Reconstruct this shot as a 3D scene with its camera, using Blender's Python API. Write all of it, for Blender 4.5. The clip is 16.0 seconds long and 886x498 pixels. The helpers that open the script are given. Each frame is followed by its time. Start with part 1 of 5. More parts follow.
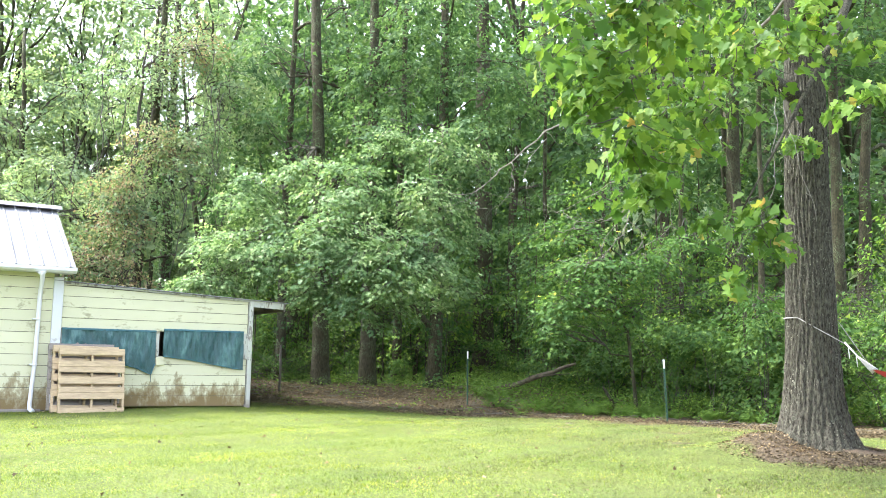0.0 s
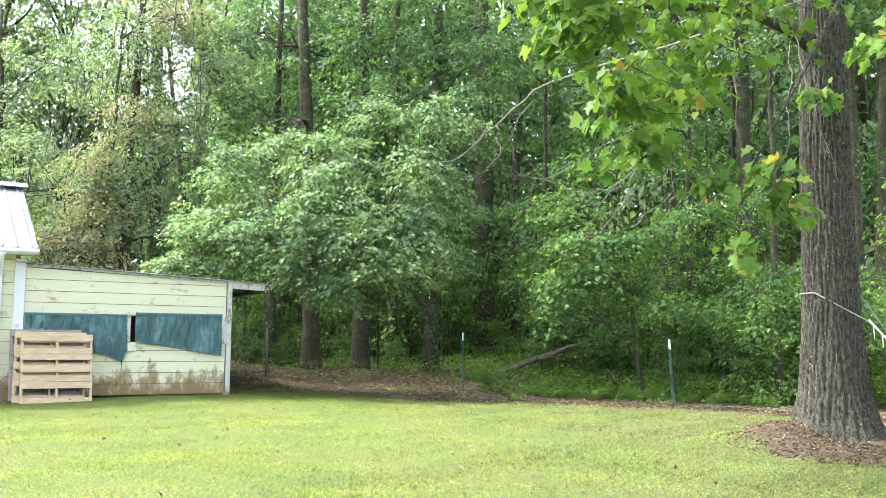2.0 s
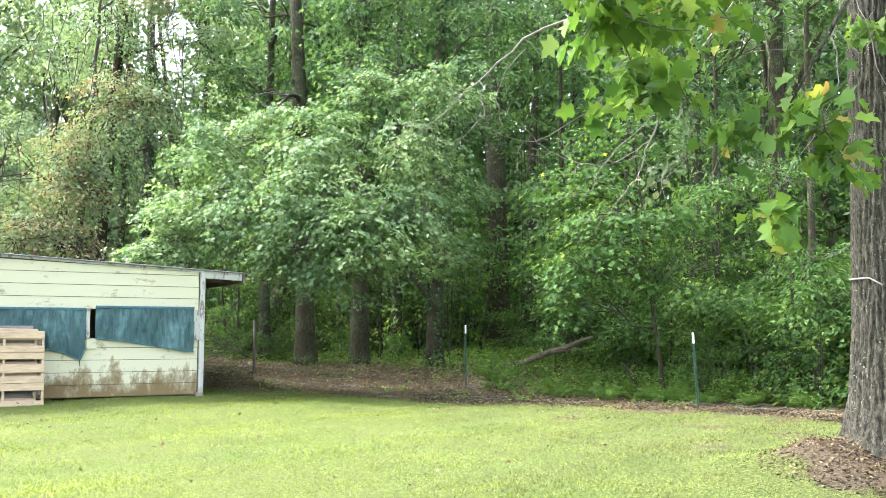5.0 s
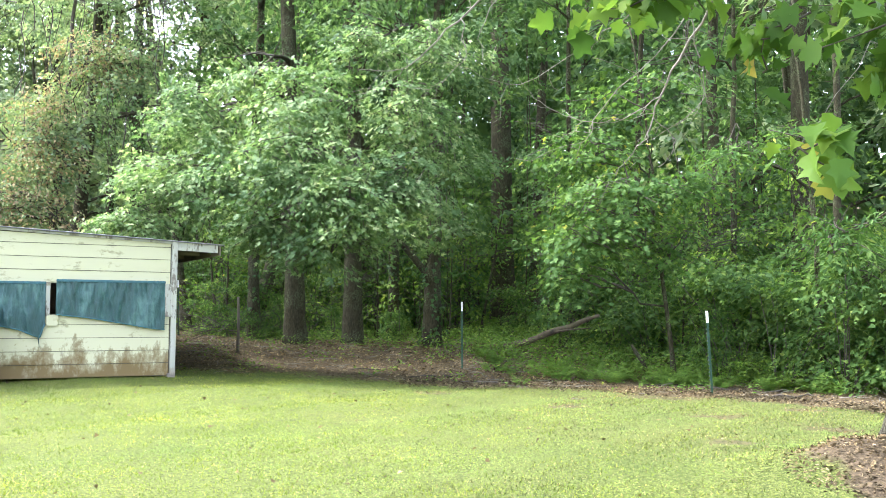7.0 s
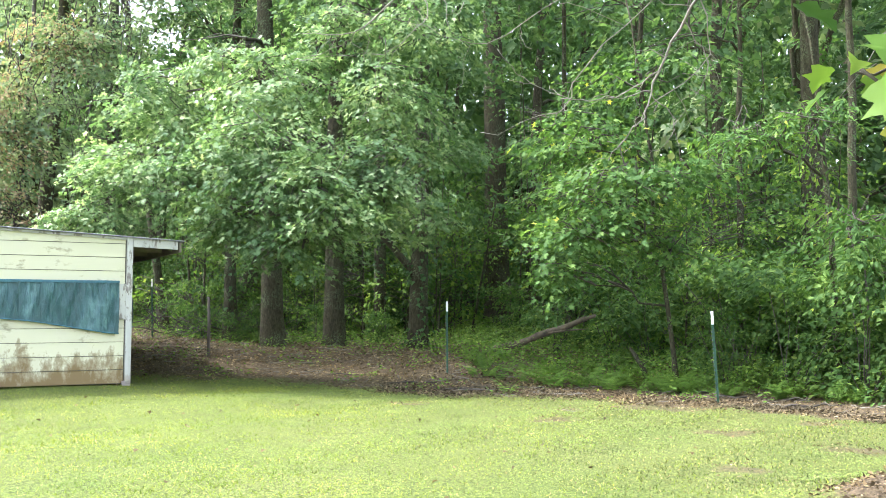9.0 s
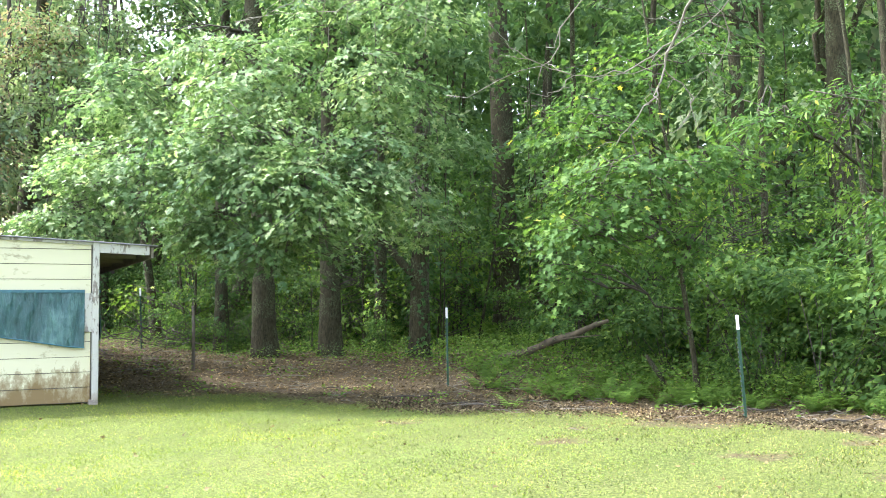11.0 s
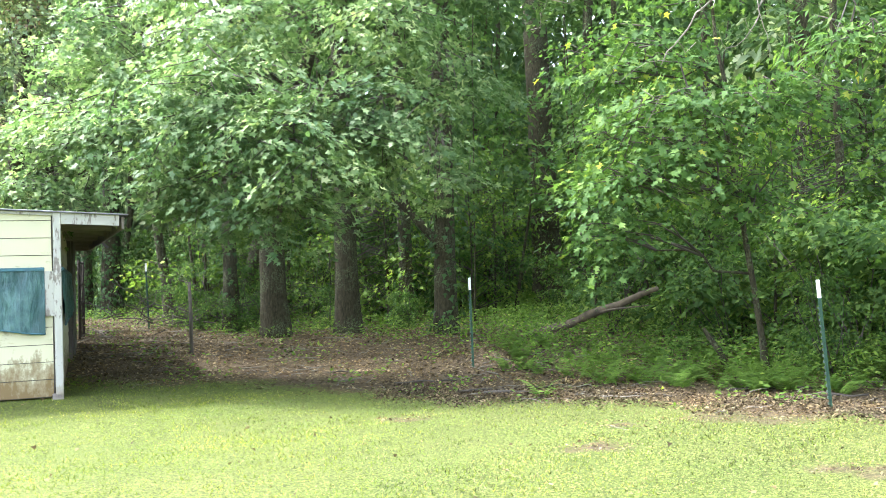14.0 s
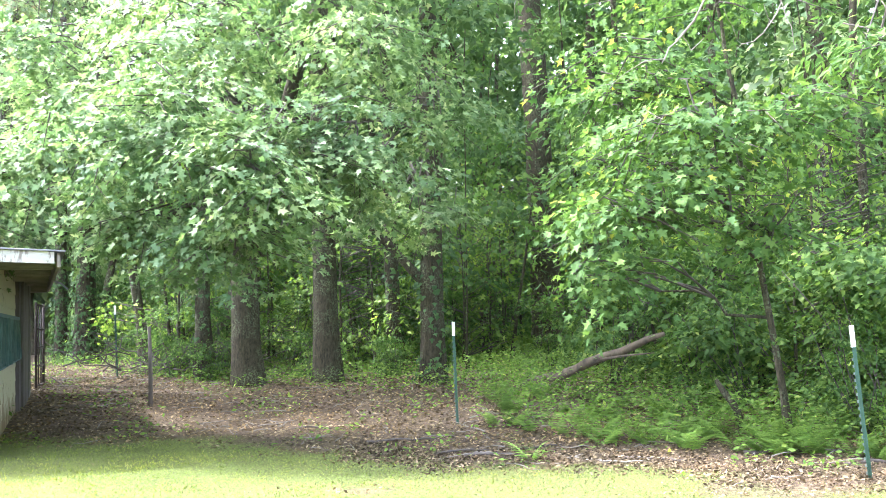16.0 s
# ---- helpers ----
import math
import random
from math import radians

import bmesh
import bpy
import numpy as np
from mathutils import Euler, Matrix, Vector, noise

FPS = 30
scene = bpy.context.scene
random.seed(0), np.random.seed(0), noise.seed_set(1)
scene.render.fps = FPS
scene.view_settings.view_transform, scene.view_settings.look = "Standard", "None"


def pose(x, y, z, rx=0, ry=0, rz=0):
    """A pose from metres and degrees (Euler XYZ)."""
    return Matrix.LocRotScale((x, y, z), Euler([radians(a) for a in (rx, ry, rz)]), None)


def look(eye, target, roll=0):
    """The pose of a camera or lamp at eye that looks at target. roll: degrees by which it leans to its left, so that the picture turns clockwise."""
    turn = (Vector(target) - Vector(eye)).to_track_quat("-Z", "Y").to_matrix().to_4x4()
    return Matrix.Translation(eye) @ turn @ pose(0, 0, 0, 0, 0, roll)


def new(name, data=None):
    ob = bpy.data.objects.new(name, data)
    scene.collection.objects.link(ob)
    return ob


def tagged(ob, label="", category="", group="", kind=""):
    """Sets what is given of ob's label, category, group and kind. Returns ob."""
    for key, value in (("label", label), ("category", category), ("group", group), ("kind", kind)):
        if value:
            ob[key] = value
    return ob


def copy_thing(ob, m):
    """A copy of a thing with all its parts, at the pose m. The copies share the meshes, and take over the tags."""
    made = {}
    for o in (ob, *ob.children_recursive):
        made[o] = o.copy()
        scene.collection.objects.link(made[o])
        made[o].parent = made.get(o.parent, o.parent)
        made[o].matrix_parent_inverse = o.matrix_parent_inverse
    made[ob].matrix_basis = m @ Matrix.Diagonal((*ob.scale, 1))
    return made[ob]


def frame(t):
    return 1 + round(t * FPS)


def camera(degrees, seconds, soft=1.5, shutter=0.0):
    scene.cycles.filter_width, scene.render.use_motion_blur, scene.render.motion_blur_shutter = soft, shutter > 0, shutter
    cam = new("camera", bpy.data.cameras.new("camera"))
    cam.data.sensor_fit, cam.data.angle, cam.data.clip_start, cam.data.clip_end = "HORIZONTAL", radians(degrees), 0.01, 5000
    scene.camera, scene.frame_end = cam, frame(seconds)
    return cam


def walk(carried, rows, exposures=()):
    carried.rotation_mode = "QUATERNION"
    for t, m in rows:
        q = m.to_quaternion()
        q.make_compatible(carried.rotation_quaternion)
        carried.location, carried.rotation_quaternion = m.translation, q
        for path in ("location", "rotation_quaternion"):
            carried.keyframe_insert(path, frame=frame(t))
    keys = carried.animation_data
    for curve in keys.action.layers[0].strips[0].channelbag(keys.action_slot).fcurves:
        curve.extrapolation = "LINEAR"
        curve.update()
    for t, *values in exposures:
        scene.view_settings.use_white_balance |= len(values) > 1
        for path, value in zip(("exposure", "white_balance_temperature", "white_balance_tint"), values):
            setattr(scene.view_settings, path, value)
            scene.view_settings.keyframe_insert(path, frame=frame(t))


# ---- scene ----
cam = camera(49.9, 16.0, soft=0.75)
PATH = [
    (0, (0.107, 0.529, 1.018), (0.18, 2.513, 1.26), 1.0),
    (0.5, (0.25, 0.715, 1.033), (0.321, 2.7, 1.268), 1.1),
    (1, (0.31, 1.049, 1.028), (0.366, 3.036, 1.253), 1.1),
    (1.5, (0.375, 1.366, 1.072), (0.429, 3.354, 1.281), 0.7),
    (2, (0.55, 1.73, 1.079), (0.601, 3.719, 1.279), 0.4),
    (2.5, (0.648, 2.053, 1.086), (0.69, 4.044, 1.277), 0.5),
    (3, (0.657, 2.437, 1.116), (0.699, 4.428, 1.302), 0.4),
    (3.5, (0.788, 2.764, 1.097), (0.822, 4.755, 1.283), 0.3),
    (4, (0.964, 3.07, 1.153), (0.98, 5.062, 1.335), 0.5),
    (4.2, (1.004, 3.185, 1.169), (1.012, 5.177, 1.345), 0.4),
    (6.3, (1.437, 4.482, 1.187), (1.395, 6.473, 1.363), 0.7),
    (6.5, (1.45, 4.633, 1.171), (1.403, 6.625, 1.348), 0.9),
    (7, (1.54, 4.975, 1.167), (1.499, 6.971, 1.298), 0.3),
    (7.5, (1.715, 5.313, 1.2), (1.665, 7.308, 1.328), 0.0),
    (8, (1.835, 5.626, 1.215), (1.784, 7.622, 1.341), 0.0),
    (8.5, (1.828, 5.97, 1.229), (1.775, 7.966, 1.356), -0.0),
    (8.7, (1.838, 6.095, 1.23), (1.79, 8.091, 1.354), 0.1),
    (10.8, (2.095, 7.436, 1.253), (2.018, 9.43, 1.381), -0.7),
    (11, (2.13, 7.558, 1.253), (2.045, 9.551, 1.388), -0.7),
    (11.5, (2.198, 7.854, 1.233), (2.072, 9.848, 1.309), -0.1),
    (12, (2.165, 8.208, 1.268), (2.012, 10.201, 1.33), -0.7),
    (12.5, (2.212, 8.503, 1.256), (2.049, 10.496, 1.305), -1.6),
    (13, (2.346, 8.846, 1.276), (2.147, 10.835, 1.328), -1.6),
    (13.5, (2.394, 9.205, 1.273), (2.19, 11.194, 1.326), -1.8),
    (14, (2.434, 9.567, 1.293), (2.243, 11.557, 1.363), -2.0),
    (14.5, (2.555, 9.913, 1.251), (2.353, 11.902, 1.311), -1.7),
    (15, (2.599, 10.231, 1.282), (2.397, 12.22, 1.338), -1.8),
    (15.5, (2.558, 10.561, 1.317), (2.367, 12.55, 1.405), -2.6),
    (16, (2.64, 10.906, 1.312), (2.436, 12.89, 1.471), -2.0),
]
walk(cam, [(t, look(eye, target, roll)) for t, eye, target, roll in PATH],
     [(0, 2.97, 5960, 16), (1, 2.86, 5960, 16), (2.5, 2.9, 5960, 16), (4, 2.95, 5960, 16), (8.5, 2.99, 5960, 16), (11, 3.08, 5960, 16), (12.5, 3.0, 5960, 16), (13.2, 3.0, 5960, 16), (13.9, 3.22, 5960, 16), (14.8, 3.14, 5960, 16), (15.4, 3.38, 5900, 18), (16, 3.9, 5720, 26)])

# world, sun and exposure
SUN = Vector((-0.58, 0.13, 0.80)).normalized()
world = bpy.data.worlds.new("sky")
scene.world = world
world.use_nodes = True
wt = world.node_tree
sky = wt.nodes.new("ShaderNodeTexSky")
sky.sky_type, sky.sun_disc = "NISHITA", False
sky.sun_elevation, sky.sun_rotation = math.asin(SUN.z), math.atan2(SUN.x, SUN.y)
sky.air_density, sky.dust_density, sky.ozone_density = 1.0, 4.0, 1.0
haze = wt.nodes.new("ShaderNodeHueSaturation")  # a hazy, whitened sky
haze.inputs["Saturation"].default_value, haze.inputs["Value"].default_value = 0.45, 1.1
wt.links.new(sky.outputs[0], haze.inputs["Color"])
wt.links.new(haze.outputs[0], wt.nodes["Background"].inputs[0])
wt.nodes["Background"].inputs[1].default_value = 0.15
lamp = bpy.data.lights.new("sun", "SUN")
lamp.energy, lamp.angle, lamp.color = 1.3, radians(4.0), (1.0, 0.95, 0.86)
sun = new("sun", lamp)
sun.matrix_world = look((0, 0, 30), Vector((0, 0, 30)) - SUN)

# ---- materials ----


def node_material(name):
    m = bpy.data.materials.new(name)
    m.use_nodes = True
    t = m.node_tree
    b = t.nodes["Principled BSDF"]
    return m, t, b


def noise_node(t, scale, detail=4.0, rough=0.55, stretch=None, coord="Object"):
    c = t.nodes.new("ShaderNodeTexCoord")
    n = t.nodes.new("ShaderNodeTexNoise")
    n.inputs["Scale"].default_value = scale
    n.inputs["Detail"].default_value = detail
    n.inputs["Roughness"].default_value = rough
    if stretch:
        mp = t.nodes.new("ShaderNodeMapping")
        mp.inputs["Scale"].default_value = stretch
        t.links.new(c.outputs[coord], mp.inputs[0])
        t.links.new(mp.outputs[0], n.inputs["Vector"])
    else:
        t.links.new(c.outputs[coord], n.inputs["Vector"])
    return n


def ramp(t, src, stops):
    r = t.nodes.new("ShaderNodeValToRGB")
    e = r.color_ramp.elements
    while len(e) < len(stops):
        e.new(0.5)
    for el, (p, c) in zip(e, stops):
        el.position, el.color = p, (*c, 1)
    t.links.new(src, r.inputs[0])
    return r


def mix_colour(t, fac, a, b, mode="MIX"):
    m = t.nodes.new("ShaderNodeMix")
    m.data_type, m.blend_type = "RGBA", mode
    for sock, v in ((m.inputs[0], fac), (m.inputs[6], a), (m.inputs[7], b)):
        if isinstance(v, (int, float)):
            sock.default_value = v
        elif isinstance(v, tuple):
            sock.default_value = (*v, 1)
        else:
            t.links.new(v, sock)
    return m.outputs[2]


def bump(t, b, height, strength, distance):
    n = t.nodes.new("ShaderNodeBump")
    n.inputs["Strength"].default_value, n.inputs["Distance"].default_value = strength, distance
    t.links.new(height, n.inputs["Height"])
    t.links.new(n.outputs[0], b.inputs["Normal"])


def leaf_material(name, stops, glow=0.45, rough=0.65, back=(1.15, 1.15, 0.65)):
    """Thin leaves: a glossy face over scattered and transmitted light; each leaf takes its own tone."""
    m, t, b = node_material(name)
    g = t.nodes.new("ShaderNodeNewGeometry")
    r = ramp(t, g.outputs["Random Per Island"], stops)
    n = noise_node(t, 0.9, 3.0, 0.65)
    tone = ramp(t, n.outputs[0], [(0.3, (0.60, 0.68, 0.70)), (0.7, (1.3, 1.2, 1.02))])
    col = mix_colour(t, 1.0, r.outputs[0], tone.outputs[0], "MULTIPLY")
    t.links.new(col, b.inputs["Base Color"])
    b.inputs["Roughness"].default_value = rough
    b.inputs["Specular IOR Level"].default_value = 0.15
    tr = t.nodes.new("ShaderNodeBsdfTranslucent")
    t.links.new(mix_colour(t, 1.0, col, back, "MULTIPLY"), tr.inputs[0])
    mx = t.nodes.new("ShaderNodeMixShader")
    mx.inputs[0].default_value = glow
    t.links.new(b.outputs[0], mx.inputs[1])
    t.links.new(tr.outputs[0], mx.inputs[2])
    t.links.new(mx.outputs[0], t.nodes["Material Output"].inputs[0])
    return m


def bark_material(name, dark, light, lichen, amount=0.55, scale=1.0, span=(0.34, 0.62), fleck=(0.48, 0.62), depth=0.03):
    m, t, b = node_material(name)
    n1 = noise_node(t, 34.0 * scale, 6.0, 0.72, (1, 1, 0.3))
    n2 = noise_node(t, 2.2, 3.0)
    n3 = noise_node(t, 40.0, 3.0)
    c = ramp(t, n1.outputs[0], [(span[0], dark), (span[1], light)])
    patch = ramp(t, n2.outputs[0], [(amount, (0, 0, 0)), (amount + 0.16, (1, 1, 1))])
    speck = ramp(t, n3.outputs[0], [(fleck[0], (0, 0, 0)), (fleck[1], (1, 1, 1))])
    f = mix_colour(t, 1.0, patch.outputs[0], speck.outputs[0], "MULTIPLY")
    t.links.new(mix_colour(t, f, c.outputs[0], lichen), b.inputs["Base Color"])
    b.inputs["Roughness"].default_value = 0.92
    b.inputs["Specular IOR Level"].default_value = 0.2
    bump(t, b, n1.outputs[0], 0.9, depth)
    return m


def painted_wood(name, paint, bare, wear, dirt, grime_top, flakes=1.7):
    """Old painted boards: flaking with bare wood, and brown splash stains that reach up from the sill."""
    m, t, b = node_material(name)
    c = t.nodes.new("ShaderNodeTexCoord")
    g = t.nodes.new("ShaderNodeNewGeometry")
    info = t.nodes.new("ShaderNodeObjectInfo")
    grain = noise_node(t, 5.0, 5.0, 0.6, (1, 1, 7))
    blot = noise_node(t, flakes, 5.0, 0.68, None if flakes < 2 else (1, 1, 0.35))
    streak = noise_node(t, 3.2, 6.0, 0.72, (1.2, 1.2, 0.7))
    tint = ramp(t, info.outputs["Random"], [(0.0, tuple(v * 0.93 for v in paint)), (1.0, paint)])
    flake = ramp(t, blot.outputs[0], [(wear, (0, 0, 0)), (wear + 0.05, (1, 1, 1))])
    gr = ramp(t, grain.outputs[0], [(0.35, tuple(v * 0.7 for v in bare)), (0.7, bare)])
    col = mix_colour(t, flake.outputs[0], tint.outputs[0], gr.outputs[0])
    sep = t.nodes.new("ShaderNodeSeparateXYZ")
    t.links.new(g.outputs["Position"], sep.inputs[0])
    h = t.nodes.new("ShaderNodeMapRange")
    h.inputs[1].default_value, h.inputs[2].default_value = grime_top, 0.1
    h.inputs[3].default_value, h.inputs[4].default_value = -0.12, 0.34
    t.links.new(sep.outputs[2], h.inputs[0])
    add = t.nodes.new("ShaderNodeMath")
    t.links.new(h.outputs[0], add.inputs[0])
    t.links.new(streak.outputs[0], add.inputs[1])
    stain = ramp(t, add.outputs[0], [(0.55, (0, 0, 0)), (0.62, (0.6, 0.6, 0.6)), (0.76, (0.97, 0.97, 0.97))])
    spot = noise_node(t, 2.6, 6.0, 0.7, (1, 1, 1.8))
    mould = ramp(t, spot.outputs[0], [(0.58, (0, 0, 0)), (0.66, (0.7, 0.7, 0.7))])
    col = mix_colour(t, mould.outputs[0], col, (0.23, 0.21, 0.12))
    col = mix_colour(t, stain.outputs[0], col, dirt)
    t.links.new(col, b.inputs["Base Color"])
    b.inputs["Roughness"].default_value = 0.7
    bump(t, b, grain.outputs[0], 0.25, 0.004)
    return m


def plain(name, colour, rough=0.6, metal=0.0, vary=0.15, scale=8.0, bumps=0.1, stretch=None):
    m, t, b = node_material(name)
    n = noise_node(t, scale, 4.0, 0.6, stretch)
    c = ramp(t, n.outputs[0], [(0.3, tuple(v * (1 - vary) for v in colour)), (0.7, tuple(min(1, v * (1 + vary)) for v in colour))])
    t.links.new(c.outputs[0], b.inputs["Base Color"])
    b.inputs["Roughness"].default_value, b.inputs["Metallic"].default_value = rough, metal
    if bumps:
        bump(t, b, n.outputs[0], bumps, 0.01)
    return m


M_GUM = leaf_material("sweetgum_leaf", [(0.0, (0.085, 0.158, 0.062)), (0.55, (0.152, 0.25, 0.112)), (0.9, (0.245, 0.35, 0.178)), (1.0, (0.36, 0.44, 0.27))], 0.46, 0.5, (1.12, 1.14, 0.72))
M_DARK = leaf_material("shade_leaf", [(0.0, (0.048, 0.102, 0.041)), (0.6, (0.079, 0.152, 0.062)), (1.0, (0.12, 0.202, 0.087))], 0.48)
# Upper and inner leaves of the same trees, with shade put into the colour
M_HIGHSHADE = leaf_material("shaded_high_leaf", [(0.0, (0.055, 0.112, 0.046)), (0.6, (0.092, 0.168, 0.073)), (1.0, (0.15, 0.238, 0.115))], 0.48)
M_MAPLE = leaf_material("maple_leaf", [(0.0, (0.05, 0.112, 0.034)), (0.6, (0.082, 0.168, 0.046)), (0.985, (0.14, 0.24, 0.07)), (1.0, (0.35, 0.38, 0.06))])
M_BROAD = leaf_material("broad_leaf", [(0.0, (0.075, 0.16, 0.035)), (0.6, (0.13, 0.235, 0.045)), (0.975, (0.19, 0.29, 0.055)), (0.99, (0.38, 0.36, 0.10)), (1.0, (0.40, 0.26, 0.10))], 0.5, 0.45)
# Haze is put into this colour: leaves paled for the western and far trees
M_HAZEPALE = leaf_material("haze_paled_leaf", [(0.0, (0.15, 0.23, 0.135)), (0.6, (0.215, 0.305, 0.185)), (1.0, (0.30, 0.38, 0.245))], 0.5)
M_VINE = leaf_material("withered_vine_leaf", [(0.0, (0.20, 0.155, 0.105)), (0.35, (0.34, 0.27, 0.19)), (0.5, (0.16, 0.23, 0.10)), (0.8, (0.22, 0.30, 0.14)), (1.0, (0.46, 0.38, 0.27))], 0.4)
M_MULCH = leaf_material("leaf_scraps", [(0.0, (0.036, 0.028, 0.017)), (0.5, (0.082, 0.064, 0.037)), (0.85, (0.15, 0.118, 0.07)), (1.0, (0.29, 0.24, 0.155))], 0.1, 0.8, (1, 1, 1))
M_HERB = leaf_material("herb_leaf", [(0.0, (0.08, 0.16, 0.03)), (0.6, (0.135, 0.245, 0.05)), (0.93, (0.20, 0.315, 0.07)), (1.0, (0.29, 0.38, 0.09))], 0.5)
M_SHRUB = leaf_material("shrub_leaf", [(0.0, (0.046, 0.102, 0.03)), (0.6, (0.084, 0.164, 0.044)), (0.95, (0.14, 0.235, 0.064)), (1.0, (0.25, 0.34, 0.09))], 0.5)
M_FERN = leaf_material("fern_leaf", [(0.0, (0.09, 0.185, 0.034)), (1.0, (0.17, 0.285, 0.056))])
M_GRASS = leaf_material("grass_blade", [(0.0, (0.075, 0.12, 0.016)), (0.5, (0.172, 0.235, 0.037)), (0.9, (0.262, 0.315, 0.055)), (1.0, (0.40, 0.40, 0.16))], 0.35, 0.6, (1.1, 1.1, 0.6))
M_CLOVER = leaf_material("clover_leaf", [(0.0, (0.13, 0.20, 0.045)), (0.6, (0.21, 0.29, 0.08)), (0.96, (0.27, 0.34, 0.09)), (1.0, (0.42, 0.43, 0.25))], 0.3, 0.5)
# Drying blades, their colour also darkened so the eastern lawn looks dimmer
M_DIMDRYGRASS = leaf_material("dry_grass_blade", [(0.0, (0.038, 0.052, 0.015)), (0.45, (0.085, 0.11, 0.033)), (0.78, (0.14, 0.15, 0.064)), (1.0, (0.36, 0.30, 0.19))], 0.3, 0.6, (1.1, 1.1, 0.7))
M_LITTER = leaf_material("dead_leaf", [(0.0, (0.048, 0.037, 0.019)), (0.5, (0.138, 0.107, 0.055)), (0.85, (0.225, 0.178, 0.096)), (1.0, (0.35, 0.29, 0.18))], 0.15, 0.7, (1, 1, 1))
M_OAK = bark_material("oak_bark", (0.014, 0.012, 0.008), (0.100, 0.097, 0.067), (0.23, 0.235, 0.175), 0.42, 1.5, (0.38, 0.64), (0.62, 0.68), 0.03)
M_BARK = bark_material("forest_bark", (0.016, 0.016, 0.009), (0.064, 0.058, 0.032), (0.12, 0.15, 0.075), 0.45)
M_TWIG = plain("twig_bark", (0.055, 0.048, 0.036), 0.9, 0, 0.3, 12)
M_DEADWOOD = plain("dead_twig", (0.155, 0.145, 0.115), 0.9, 0, 0.3, 12)
M_LOG = plain("log_wood", (0.075, 0.062, 0.038), 0.9, 0, 0.6, 9, 0.8)
M_SIDING = painted_wood("cream_siding", (0.56, 0.55, 0.365), (0.42, 0.38, 0.32), 0.655, (0.165, 0.112, 0.036), 0.86)
M_TRIM = painted_wood("white_trim", (0.60, 0.61, 0.61), (0.45, 0.42, 0.37), 0.66, (0.40, 0.34, 0.27), 0.4)
M_WEATHERED = painted_wood("weathered_board", (0.42, 0.425, 0.365), (0.22, 0.20, 0.165), 0.54, (0.3, 0.27, 0.2), 0.5, 9.0)
M_DARKWOOD = plain("dark_old_wood", (0.10, 0.09, 0.075), 0.85, 0, 0.35, 6, 0.2, (1, 1, 0.2))
M_ROOF = plain("galvanised_roof", (0.14, 0.145, 0.15), 0.5, 0.15, 0.4, 2.6, 0.03, (3, 0.35, 0.35))
M_WHITE = plain("white_metal", (0.62, 0.62, 0.61), 0.4, 0, 0.05, 5, 0.02)
M_PALLET = plain("pale_pine", (0.42, 0.32, 0.19), 0.75, 0, 0.22, 5, 0.15, (1, 1, 6))
M_GREYWOOD = plain("grey_pine", (0.22, 0.195, 0.165), 0.85, 0, 0.25, 5, 0.15, (1, 1, 6))
M_STUD = plain("pale_green_steel", (0.11, 0.15, 0.12), 0.5, 0.3, 0.2, 20)
M_POST = plain("green_steel", (0.02, 0.068, 0.036), 0.55, 0.2, 0.2, 20)
M_TIP = plain("white_enamel", (0.85, 0.85, 0.83), 0.5, 0, 0.04, 20, 0)
M_RUST = plain("rusty_steel", (0.05, 0.04, 0.033), 0.8, 0.3, 0.35, 25)
M_ROPE = plain("white_rope", (0.5, 0.5, 0.47), 0.85, 0, 0.15, 60, 0.4)
M_GREYROPE = plain("grey_rope", (0.22, 0.215, 0.19), 0.9, 0, 0.2, 60, 0.4)
M_CLOTH = plain("red_woven_cloth", (0.50, 0.10, 0.08), 0.9, 0, 0.3, 40, 0.3)


def tarp_material():
    m, t, b = node_material("blue_tarp")
    n = noise_node(t, 1.6, 5.0, 0.6)
    w = noise_node(t, 9.0, 5.0, 0.6, (1, 1, 0.16))
    fold = noise_node(t, 4.0, 6.0, 0.7, (1.6, 1, 0.5))
    c = ramp(t, mix_colour(t, 0.5, n.outputs[0], fold.outputs[0]), [(0.38, (0.018, 0.056, 0.054)), (0.52, (0.030, 0.090, 0.092)), (0.62, (0.10, 0.205, 0.195))])
    t.links.new(c.outputs[0], b.inputs["Base Color"])
    b.inputs["Roughness"].default_value = 0.42
    vo = t.nodes.new("ShaderNodeTexVoronoi")
    vo.feature = "DISTANCE_TO_EDGE"
    vo.inputs["Scale"].default_value = 6.0
    co = t.nodes.new("ShaderNodeTexCoord")
    mp = t.nodes.new("ShaderNodeMapping")
    mp.inputs["Scale"].default_value, mp.inputs["Rotation"].default_value = (3.2, 1.0, 0.8), (0, 0.25, 0)
    t.links.new(mix_colour(t, 0.06, co.outputs["Object"], w.outputs[1]), mp.inputs[0])
    t.links.new(mp.outputs[0], vo.inputs["Vector"])
    crease = ramp(t, vo.outputs[0], [(0.0, (0.9, 0.9, 0.9)), (0.05, (0, 0, 0))])
    t.links.new(mix_colour(t, mix_colour(t, 0.07, (0, 0, 0), crease.outputs[0]), c.outputs[0], (0.22, 0.36, 0.38)), b.inputs["Base Color"])
    bump(t, b, mix_colour(t, 0.6, w.outputs[0], fold.outputs[0]), 1.0, 0.09)
    return m


M_TARP = tarp_material()
M_HEM = plain("blue_hem", (0.035, 0.12, 0.15), 0.45, 0, 0.25, 14, 0.3)

# ---- the lie of the land ----


def smooth(a, b, v):
    k = np.clip((v - a) / (b - a), 0, 1)
    return k * k * (3 - 2 * k)


EDGE_X = (-40, -12, -3.3, -1.3, 0.7, 2.3, 4.1, 5.3, 6.5, 9.0, 40)
